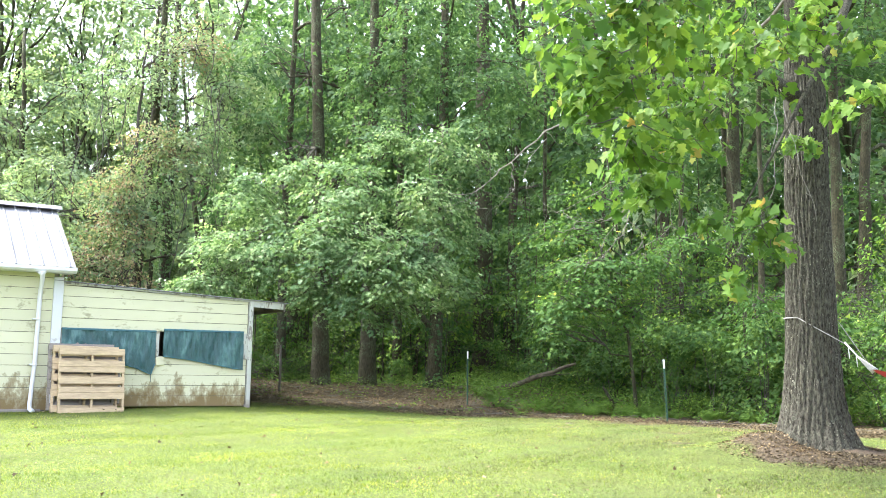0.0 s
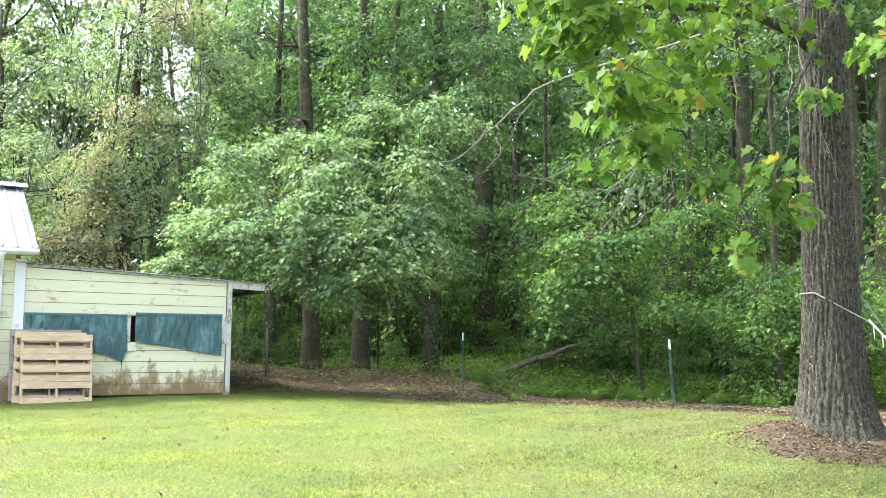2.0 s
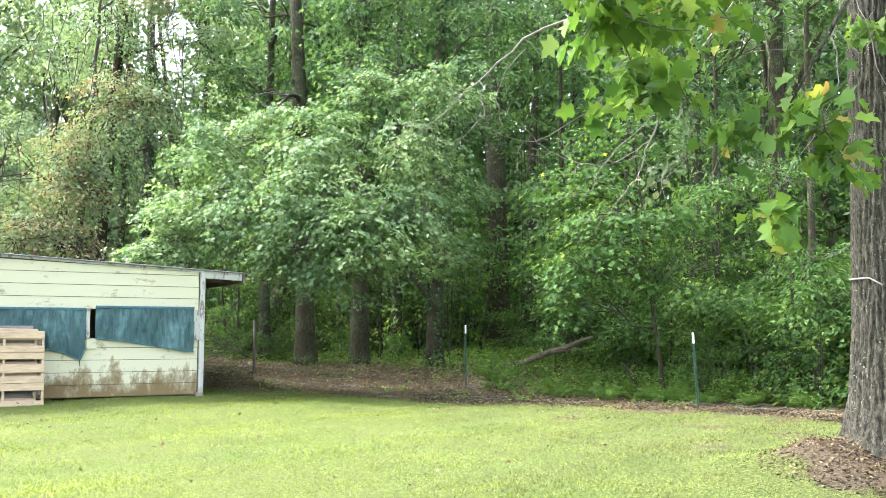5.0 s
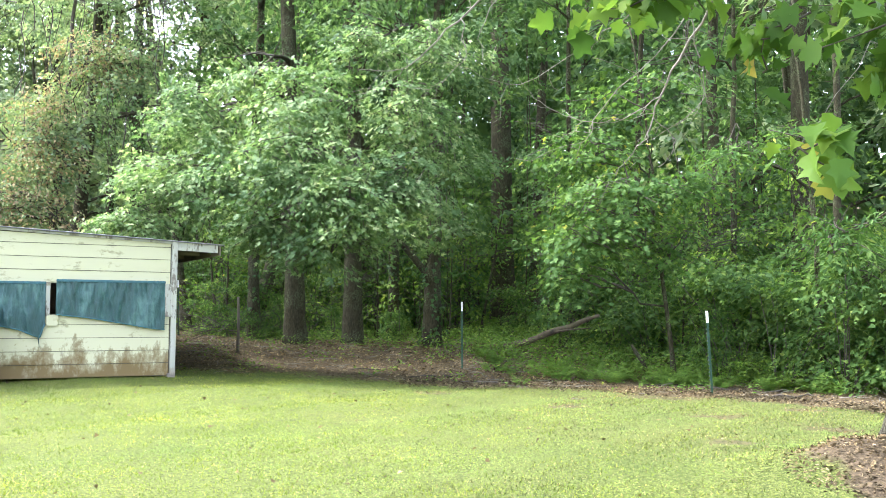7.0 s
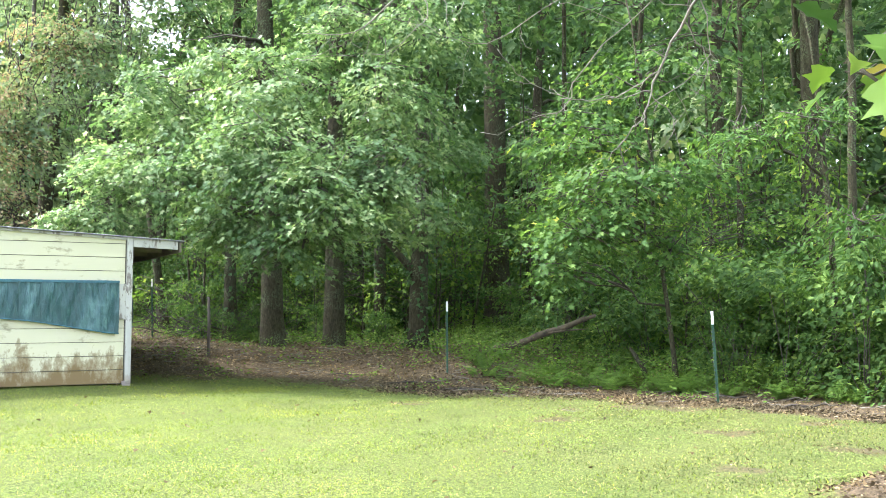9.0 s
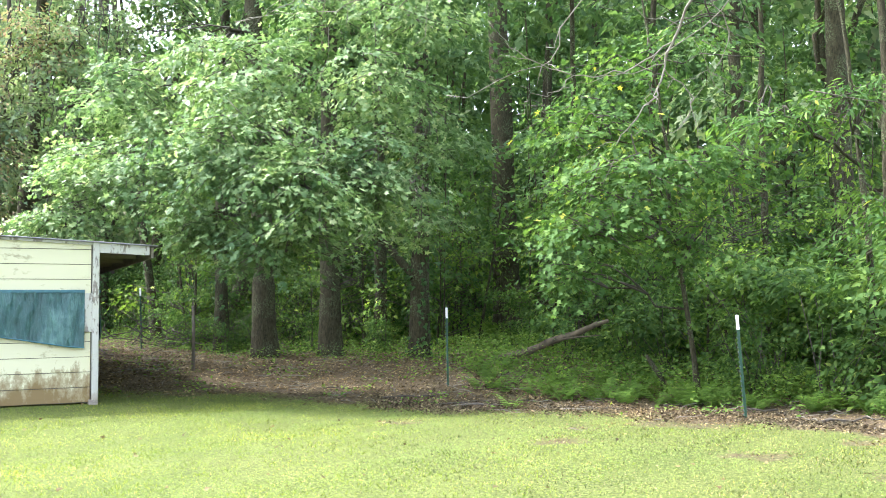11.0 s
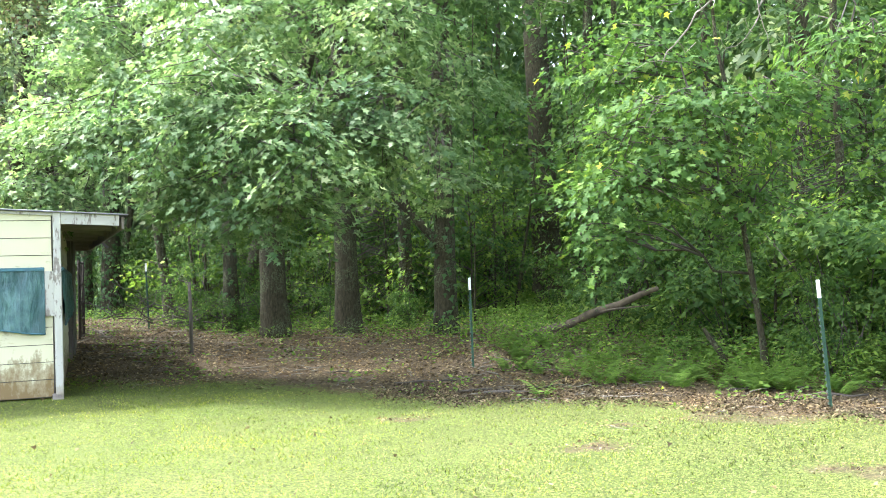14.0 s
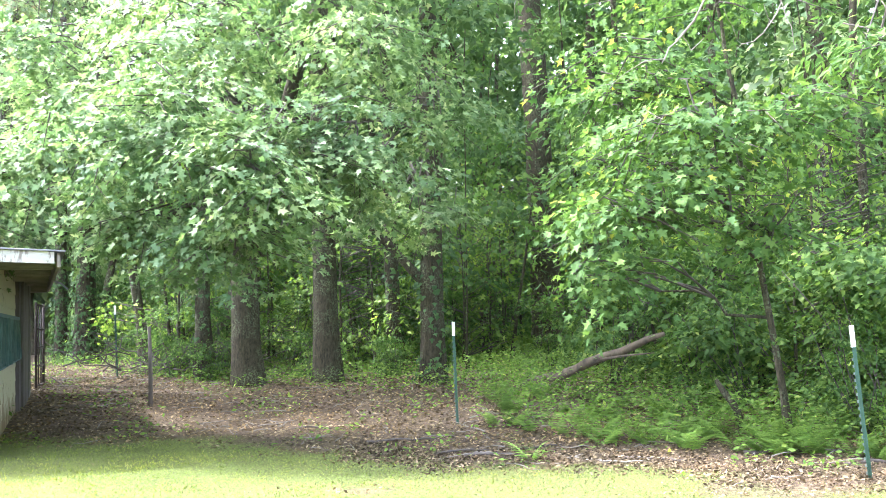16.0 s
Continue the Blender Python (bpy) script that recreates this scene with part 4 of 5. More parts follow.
# the young maple at the fence, spreading forward over it
S = (5.12, 21.15)
tree("young maple with layered bright boughs over the fence line", S, (4.5, 20.9, 6.2), 0.042, rel(S, [
    (4.3, 20.2, 3.15, 1.15, 0.8, 0.28, 36), (4.1, 20.3, 2.65, 1.0, 0.7, 0.2, 20), (3.45, 20.4, 2.35, 0.7, 0.6, 0.25, 24), (5.1, 20.0, 3.2, 0.7, 0.7, 0.2, 16), (3.7, 21.2, 3.9, 1.1, 1.0, 0.35, 34), (3.35, 20.9, 1.75, 0.5, 0.5, 0.25, 14),
    (4.6, 21.0, 4.8, 1.3, 1.0, 0.5, 20), (4.9, 20.8, 2.2, 0.7, 0.6, 0.2, 16), (3.6, 22.4, 3.1, 0.8, 0.8, 0.45, 22)]), "star", M_MAPLE, M_BARK, 36, 0.8, 0.096, 21)
E2 = (7.4, 20.6)
tree("slender understory tree with long compound leaves", E2, (6.8, 20.2, 6.5), 0.06, rel(E2, [
    (5.7, 19.4, 3.65, 0.7, 0.5, 0.15, 12), (6.7, 19.2, 3.85, 0.7, 0.5, 0.2, 12), (7.0, 18.6, 2.3, 0.8, 0.6, 0.35, 18), (7.6, 19.0, 1.7, 0.9, 0.7, 0.45, 24)]), "lance", M_MAPLE, M_BARK, 44, 0.9, 0.13, 23)

# the vine-hung trees behind the shed
V = (-7.4, 26.6)
tree("leafy tree smothered in vines behind the shed", V, (-7.0, 26.9, 13), 0.2, rel(V, [
    (-5.7, 25.3, 6.6, 1.2, 0.9, 0.9, 56), (-8.6, 25.2, 3.3, 1.3, 0.8, 1.1, 50), (-7.2, 25.4, 5.0, 1.5, 0.8, 1.6, 84), (-9.8, 26.0, 5.0, 1.4, 1.2, 1.6, 60), (-6.6, 26.0, 8.8, 1.7, 1.2, 1.3, 80),
    (-5.0, 26.6, 8.4, 1.0, 1.0, 1.3, 36), (-7.2, 27, 11, 2.0, 1.8, 1.3, 22), (-8.6, 28.0, 8.6, 1.3, 1.2, 1.0, 26)]), "lobed", M_HAZEPALE, M_BARK, 42, 0.9, 0.105, 31,
    # shade-coloured leaves that darken the gap beside the vines
    upper=rel(V, [(-4.7, 27.6, 4.4, 0.9, 0.6, 1.5, 30), (-5.2, 27.8, 6.4, 0.9, 0.7, 1.0, 24)]))
VW = (-11.4, 29.0)
tree("vine-hung tree behind the shed, its leaf colour paled for haze", VW, (-11.6, 29.2, 11), 0.16, rel(VW, [
    (-11.2, 28.2, 4.2, 1.7, 1.1, 1.5, 50), (-12.0, 28.8, 7.6, 1.7, 1.3, 1.3, 50), (-10.2, 28.6, 6.4, 1.2, 1.1, 1.2, 40), (-10.4, 29.2, 9.2, 1.5, 1.3, 1.0, 34), (-13.6, 29.6, 5.4, 1.6, 1.3, 1.6, 44), (-13.4, 30.0, 9.2, 1.6, 1.3, 1.2, 36)]), "lobed", M_HAZEPALE, M_BARK, 42, 0.9, 0.115, 37, rise=-1.4)
VB = (-7.6, 25.6)
tree("curtain of withered brown vines on a dead trunk", VB, (-7.0, 25.7, 9.5), 0.09, rel(VB, [
    (-7.3, 24.7, 4.7, 0.9, 0.35, 1.5, 62), (-8.2, 24.7, 3.6, 0.9, 0.35, 0.8, 36), (-6.3, 24.8, 6.5, 1.0, 0.4, 0.8, 34), (-5.7, 25.4, 9.3, 0.8, 0.6, 0.8, 34), (-6.9, 24.7, 3.2, 0.6, 0.3, 0.5, 14)]), "oval", M_VINE, M_TWIG, 46, 0.8, 0.085, 33, name="vine_tree")
vt = bpy.data.objects["vine_tree"]
g = np.random.default_rng(71)
for q, yy, zz in zip(g.uniform(-8.6, -4.6, 46), g.uniform(24.6, 26.2, 46), g.uniform(4.5, 9.5, 46)):
    tube("vine_stem", [bend((q - VB[0], yy - VB[1], zz), (q - VB[0] + g.normal() * 0.35, yy - VB[1] + g.normal() * 0.2, zz - g.uniform(1.0, 3.2)), 8, 0.012, 0.005, 0, 0.07, g)], M_TWIG, vt, 4)

# woodland trees repeated in the depth of the wood


def far_prototypes():
    out = []
    for k in range(5):
        rng = np.random.default_rng(200 + k)
        h = 15 + 2.2 * k
        bl = [(rng.normal() * 1.5, rng.normal() * 1.5, q * h, 2.3, 2.3, 1.5, 22 if q * h < 13 else 15) for q in np.linspace(0.22, 1.0, 9)]
        # prototypes 1 and 3 get the leaves paled for haze
        out.append(tree("tall woodland tree in the hazy depth", (60.0 + 6 * k, 90.0), (60.0 + 6 * k + rng.normal() * 0.6, 90.0, h), 0.13 + 0.03 * k, bl, "oval", M_HAZEPALE if k in (1, 3) else M_DARK, M_BARK, 17, 1.25, 0.34, 210 + k, fine=False))
    return out


protos = far_prototypes()
rng = np.random.default_rng(77)
spots = [(1.3, 38), (-1.5, 36.2), (3.9, 36), (-3.4, 34.5), (-12.2, 37.5), (-15.5, 37.0), (-10.5, 38), (-14, 40), (-17.5, 37), (-8.2, 36.5), (-13.5, 42.0), (-18.5, 43.0)]
for gx in np.arange(-34, 42, 4.8):
    for gy in (33, 39, 46):
        x, y = gx + rng.uniform(-1.7, 1.7), gy + rng.uniform(-2, 2)
        if abs(x) < (y * 0.62 + 4) and not (-12 < x < -4.5 and y < 40) and not (x <= -12 and (y < 36.5 or y > 44)) and not (-4.5 < x < 3.5 and y < 37):
            spots.append((x, y))
for i, (x, y) in enumerate(spots):
    # the western copies are the ones with haze in their leaf colour
    p = protos[(0, 2, 4)[i % 3]] if x > -5 else protos[(1, 3)[i % 2]]
    copy_thing(p, Matrix.Translation(on_land(x, y)) @ Matrix.Rotation(rng.uniform(0, 6.28), 4, "Z"))
for p, (x, y) in zip(protos, ((-20.5, 38), (11.5, 31), (15, 34), (-20, 41), (13, 27))):
    p.location = on_land(x, y)

# thin saplings and poles between the trunks
for i in range(46):
    x, y = rng.uniform(-3.5, 12), rng.uniform(25, 36)
    if x < 0.5 and y < 28.5:
        y += 4
    if x > 4 and y < 26:
        y += 3
    h = rng.uniform(4, 9)
    z0 = np.array(on_land(x, y))
    s = empty("sapling", z0, "thin woodland sapling with sparse leaves", "sapling", "saplings in the wood")
    path = trunk_path((0, 0, 0), (rng.normal() * 0.5, rng.normal() * 0.5, h), rng.uniform(0.018, 0.05), 0.008, 7, 0.06, i)
    tube("stem", [path], M_BARK, s, 6, 0, i)
    lv, tw = spray_leaves(rng, [(rng.normal() * 0.5, rng.normal() * 0.5, h * q, 0.8, 0.8, 0.5, 7) for q in (0.35, 0.55, 0.75, 0.95)], 22, 0.8, 0.15)
    part("crown", leaf_mesh("crown", *lv, LOBED), M_MAPLE if i % 3 == 0 else M_DARK, s)

# leafy young growth that closes the view between the trunks
def young_growth():
    out = []
    for k in range(6):
        q = np.random.default_rng(500 + k)
        h = 2.2 + 0.55 * k
        s = empty("young_tree", (70 + 3 * k, 85, 0), "leafy young tree in the understory", "young tree", "young trees of the understory")
        path = trunk_path((0, 0, 0), (q.normal() * 0.4, q.normal() * 0.3, h), 0.02 + 0.003 * k, 0.006, 7, 0.05, 30 + k)
        tube("stem", [path], M_BARK, s, 6, 0, k)
        lv, tw = spray_leaves(q, [(q.normal() * 0.45, q.normal() * 0.4, h * f, 0.75, 0.7, 0.3, 6) for f in (0.2, 0.42, 0.64, 0.82, 1.0)], 20, 0.75, 0.095)
        part("crown", leaf_mesh("crown", *lv, (STAR6, LOBED, OVAL)[k % 3], q.uniform(0.3, 2, len(lv[3]))), M_MAPLE if k % 2 else M_HERB, s)
        tagged(tube("twig_work", [bend(point_on(path, max(0.2, a[2] - 0.3)), a, 3, 0.008, 0.004, 0, 0.03, q) for a, _ in tw], M_TWIG, s, 4), kind="stuff")
        out.append(s)
    return out


young = young_growth()
g = np.random.default_rng(88)
spots = []
for n, x0, x1, y0, y1 in ((34, -6.0, 2.2, 28.2, 33.0), (34, -8.0, 5.0, 33.0, 39.0), (26, 5.2, 9.5, 22.6, 27.5), (16, 9.0, 13.0, 18.5, 25.5), (12, 3.4, 6.5, 26.5, 31.0)):
    spots += [(g.uniform(x0, x1), g.uniform(y0, y1)) for _ in range(n)]
for i, (x, y) in enumerate(spots):
    if 1.9 < x < 3.7 and y < 34:
        continue
    c = copy_thing(young[i % (3 if x > 5 else 6)], Matrix.Translation(on_land(x, y)) @ Matrix.Rotation(g.uniform(0, 6.28), 4, "Z"))
    q = g.uniform(0.8, 1.25)
    c.scale = (q, q, q)
for p, (x, y) in zip(young, ((-3.2, 30.6), (0.4, 30.2), (3.6, 30.4), (6.4, 24.6), (8.6, 24.0), (10.4, 21.2))):
    p.location = on_land(x, y)

# ---- undergrowth ----


def shrub_prototypes():
    out = []
    for k in range(4):
        r = np.random.default_rng(300 + k)
        bl = [(r.normal() * 0.4, r.normal() * 0.35, 0.35 + 0.42 * j, 0.75, 0.7, 0.35, 20) for j in range(4)]
        s = empty("shrub", (80 + 3 * k, 80, 0), "dense green woodland shrub", "shrub", "shrubs along the wood edge")
        lv, tw = spray_leaves(r, bl, 30, 0.62, 0.082 + 0.008 * k)
        part("leaves", leaf_mesh("leaves", *lv, (OVAL, LOBED)[k % 2], r.uniform(0.3, 2, len(lv[3]))), M_SHRUB, s)
        tagged(tube("stem_tuft", [bend((0, 0, -0.1), a, 3, 0.012, 0.005, 0, 0.04, r) for a, _ in tw[::7]], M_TWIG, s, 4), kind="stuff")
        out.append(s)
    return out


shrubs = shrub_prototypes()
spots = [(5.9, 21.2, 0.75), (6.6, 20.4, 1.1), (7.3, 19.4, 1.15), (8.0, 18.4, 0.9), (8.9, 17.2, 0.8), (6.4, 21.9, 1.2), (7.6, 21.2, 1.3), (8.6, 20.0, 1.3), (9.3, 18.4, 1.3), (5.2, 23.4, 0.85),
         (6.2, 23.4, 1.3), (7.4, 23.0, 1.4), (9.0, 22.4, 1.5), (10.2, 15.6, 0.8), (10.4, 17.2, 1.4), (11, 20, 1.6), (10.6, 23, 1.6), (3.6, 25.4, 0.9), (4.8, 25.2, 1.2), (6.0, 26.2, 1.4), (8.0, 26.5, 1.5), (2.6, 28.5, 0.8),
         (4.2, 28.4, 1.2), (-3.4, 28.8, 0.8), (-2.4, 29.5, 0.9), (-4.6, 29.6, 0.8), (-1.2, 31, 0.9), (0.6, 32, 1.0), (-7.0, 33.5, 1.1), (-5.6, 32.2, 1.1), (1.6, 35, 1.1), (5.4, 31, 1.4), (-2.2, 34, 1.2), (-8.6, 36, 1.3), (-4, 36, 1.3), (3.4, 37, 1.4), (7.5, 34, 1.6), (10, 30, 1.7), (-3.3, 27.0, 0.42), (-4.0, 27.6, 0.5), (-2.8, 27.3, 0.45), (-4.9, 28.4, 0.55), (-1.5, 27.5, 0.5), (0.1, 27.4, 0.45), (-3.0, 28.4, 0.6)]
for i, (x, y, sc) in enumerate(spots):
    c = copy_thing(shrubs[i % 4], Matrix.Translation(on_land(x, y, -0.05)) @ Matrix.Rotation(i * 1.9, 4, "Z"))
    c.scale = (sc, sc, sc * 0.95)
for p, (x, y) in zip(shrubs, ((12.4, 21.5), (12, 25), (-13, 30.5), (-1.0, 38))):
    p.location = on_land(x, y)

# a dim mass of leaves closing the far side of the wood, paled for haze in the west
n = 105000
r = np.random.default_rng(9)
ang = r.uniform(-0.75, 0.75, n)
dist = r.uniform(44, 75, n)
P = np.stack([np.sin(ang) * dist, np.cos(ang) * dist, r.uniform(0, 1, n) ** 1.2 * np.where(ang > -0.22, 21, 11)], 1)
P[:, 2] += land(P[:, 0], P[:, 1])
D = r.normal(size=(n, 3))
D[:, 2] -= 0.8
N = r.normal(size=(n, 3)) * 0.6 + np.array([0, -0.4, 1])
S = r.uniform(0.5, 0.95, n)
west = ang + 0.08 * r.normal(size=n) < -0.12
for pick, mat, lab in ((~west, M_DARK, "distant mass of dark woodland foliage"), (west, M_HAZEPALE, "distant mass of woodland foliage, its colour paled for haze")):
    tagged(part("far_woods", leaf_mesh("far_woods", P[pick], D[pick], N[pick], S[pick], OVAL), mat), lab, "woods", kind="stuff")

# herbs and ivy on the woodland floor
n = 260000
x, y = r.uniform(-9, 12, n), r.uniform(18.6, 38, n)
k = (0.45 + 0.55 * waves(x, y, 0.9) * 0.6) * (0.45 + 0.55 * smooth(0.5, 2.5, x)) - 0.1 * smooth(2.0, 0.5, x)
front = np.interp(x, (-9, -5, -2.5, 0, 1.4, 2.6, 3.85, 4.9, 5.8, 8, 12), (31, 28.5, 25.6, 25.0, 24.4, 22.8, 21.4, 20.7, 20.0, 18.2, 15))
keep = ((y > front + 0.25 + r.normal(size=n) * 0.5) & (r.random(n) < k + 0.25 + 0.3 * smooth(1.0, 2.5, x))) | ((lawn(x, y) < 0.7) & (waves(x, y, 2.7) > 0.45) & (r.random(n) < 0.24))
x, y = x[keep], y[keep]
n = len(x)
P = np.stack([x, y, land(x, y) + r.random(n) ** 1.5 * (0.26 + 0.2 * smooth(-1, 4, x)) * (0.3 + 0.7 * smooth(20.5, 24, y + np.maximum(0, x - 3)))], 1)
D = r.normal(size=(n, 3)) * np.array([1, 1, 0.35])
N = r.normal(size=(n, 3)) * 0.35 + np.array([0, -0.25, 1])
tagged(part("ground_herbs", leaf_mesh("ground_herbs", P, D, N, r.uniform(0.035, 0.085, n), OVAL), M_HERB), "low green herbs and ivy on the woodland floor", "undergrowth", kind="stuff")


def fern(x, y, sc, seed):
    """A tuft of arching fronds with paired leaflets."""
    g = np.random.default_rng(seed)
    f = empty("fern", on_land(x, y), "bright green fern at the wood edge", "fern", "ferns at the wood edge")
    P, D, N, S = [], [], [], []
    for j in range(int(g.integers(5, 9))):
        a, ln, rise = g.uniform(0, 6.28), sc * g.uniform(0.35, 0.6), g.uniform(0.5, 1.0)
        h = np.array([math.cos(a), math.sin(a), 0])
        sd = np.array([-h[1], h[0], 0])
        for q in np.linspace(0.15, 1, 13):
            p = h * ln * q + np.array([0, 0, ln * rise * 2.0 * (q - 0.55 * q * q)])
            w = ln * 0.32 * (1.02 - q) + 0.012
            for s in (-1, 1):
                P.append(p), D.append(sd * s + h * 0.45), N.append(np.array([0, 0, 1.0]) + h * 0.3), S.append(w)
    shape = (np.array([(0, 0.10, 0), (0, -0.10, 0), (0.5, -0.12, 0.02), (1, 0, -0.08), (0.5, 0.12, 0.02)]), [(0, 1, 2), (0, 2, 4), (4, 2, 3)])
    part("fronds", leaf_mesh("fronds", np.array(P), np.array(D), np.array(N), np.array(S), shape), M_FERN, f)
    return f


g = np.random.default_rng(15)
ferns = [fern(3.0 + 0.2 * i, 21.2, 0.62, 400 + i) for i in range(5)]
for i in range(190):
    x = g.uniform(1.9, 7.0)
    y = np.interp(x, (2.3, 3.2, 4.5, 6, 7.2), (22.8, 21.8, 20.9, 20.0, 19.0)) - 0.7 + 3.0 * g.random() ** 1.4
    c = copy_thing(ferns[i % 5], Matrix.Translation(on_land(x, y, -0.01)) @ Matrix.Rotation(g.uniform(0, 6.28), 4, "Z"))
    q = g.uniform(0.7, 1.2)
    c.scale = (q, q, q)
for f, (x, y) in zip(ferns, ((2.45, 19.9), (3.2, 20.8), (4.0, 20.4), (4.7, 20.0), (5.6, 19.8))):
    f.location = on_land(x, y)

# ---- dead wood ----
gb = np.random.default_rng(64)
brush = []
for i in range(90):
    x, y, a = gb.normal(-4.0, 0.9), gb.normal(27.6, 0.7), gb.uniform(0, 6.28)
    ln, z = gb.uniform(0.5, 1.6), float(land(x, y)) + gb.uniform(0.05, 0.5)
    brush.append(bend((x, y, z), (x + ln * math.cos(a), y + ln * math.sin(a) * 0.6, z + gb.uniform(-0.15, 0.8)), 6, gb.uniform(0.006, 0.016), 0.003, 0.05, 0.05, gb))
tagged(tube("brush", brush, M_TWIG, None, 5), "tangle of dead twigs beside the trunks", "brushwood", kind="stuff")
log = empty("fallen_log", (2.45, 25.0, 0.40), "fallen barkless log propped in the undergrowth", "log")
tube("trunk", [[((-0.12, 0.2, 0.0), 0.06), ((0.15, -0.12, 0.08), 0.066), ((0.42, -0.45, 0.15), 0.074), ((0.6, -0.68, 0.23), 0.062), ((0.75, -0.85, 0.32), 0.068), ((1.0, -1.12, 0.42), 0.056), ((1.2, -1.35, 0.48), 0.058), ((1.5, -1.66, 0.64), 0.042), ((1.68, -1.85, 0.70), 0.03)]], M_LOG, log, 12, 0.07, 2)
tube("branch", [[((0.85, -0.98, 0.36), 0.026), ((1.2, -1.45, 0.43), 0.015), ((1.55, -1.85, 0.47), 0.007)]], M_LOG, log, 7, 0.05)
st = empty("dead_stem", on_land(4.78, 21.75), "short dead leaning stem", "dead stem")
tube("stem", [[((0, 0, -0.05), 0.05), ((-0.08, 0, 0.25), 0.042), ((-0.22, 0, 0.45), 0.035), ((-0.28, 0.02, 0.56), 0.02)]], M_BARK, st, 8, 0.08)
for k, (x, y, a, ln, rad) in enumerate(((2.15, 20.35, -0.15, 0.7, 0.024), (1.75, 20.8, 0.35, 0.6, 0.015), (4.9, 20.15, -0.1, 0.9, 0.021), (3.6, 19.9, -0.5, 0.6, 0.016), (6.2, 18.4, 0.3, 0.9, 0.018), (1.0, 21.6, 0.2, 0.8, 0.018), (5.4, 19.4, 0.05, 0.55, 0.02), (2.55, 20.9, 0.5, 0.5, 0.016), (-0.3, 22.6, -0.4, 0.7, 0.014))):
    s = empty("fallen_stick", on_land(x, y, rad * 0.7), "grey fallen stick on the leaf litter", "stick", "sticks on the ground")
    g2 = np.random.default_rng(k)
    tube("stick", [bend((-ln / 2 * math.cos(a), -ln / 2 * math.sin(a), 0), (ln / 2 * math.cos(a), ln / 2 * math.sin(a), 0.01), 6, rad, rad * 0.5, -0.01, 0.012, g2)], M_TWIG, s, 7, 0.08, k)
br = empty("broken_limb", (7.1, 26.3, 4.05), "bare broken limb reaching from a dark trunk", "branch")
tube("limb", [[((0, 0, 0.05), 0.10), ((0.35, -0.1, 0), 0.095), ((0.7, -0.1, 0.0), 0.085), ((0.95, -0.1, 0.06), 0.07), ((1.1, -0.1, 0.22), 0.05), ((1.35, -0.1, 0.3), 0.03)]], M_BARK, br, 8, 0.06)
tube("fork", [[((0.1, 0, 0.0), 0.06), ((0.35, -0.15, 0.35), 0.045), ((0.75, -0.2, 0.7), 0.035), ((1.3, -0.2, 1.0), 0.02)]], M_BARK, br, 7, 0.05)

# ---- the big tree by the yard ----


def crooked(path, g, steps=5):
    """Rounds a coarse path and gives it small bends and knots."""
    P = np.array([p for p, _ in path])
    R = np.array([r for _, r in path])
    Q = np.vstack([2 * P[0] - P[1], P, 2 * P[-1] - P[-2]])
    out = []
    for i in range(len(P) - 1):
        a, b, c, d = Q[i:i + 4]
        for k in range(steps):
            t = k / steps
            p = 0.5 * (2 * b + (c - a) * t + (2 * a - 5 * b + 4 * c - d) * t * t + (3 * b - a - 3 * c + d) * t ** 3)
            out.append((p + g.normal(size=3) * 0.014, (R[i] + (R[i + 1] - R[i]) * t) * g.uniform(0.85, 1.15)))
    out.append((P[-1], R[-1]))
    return out


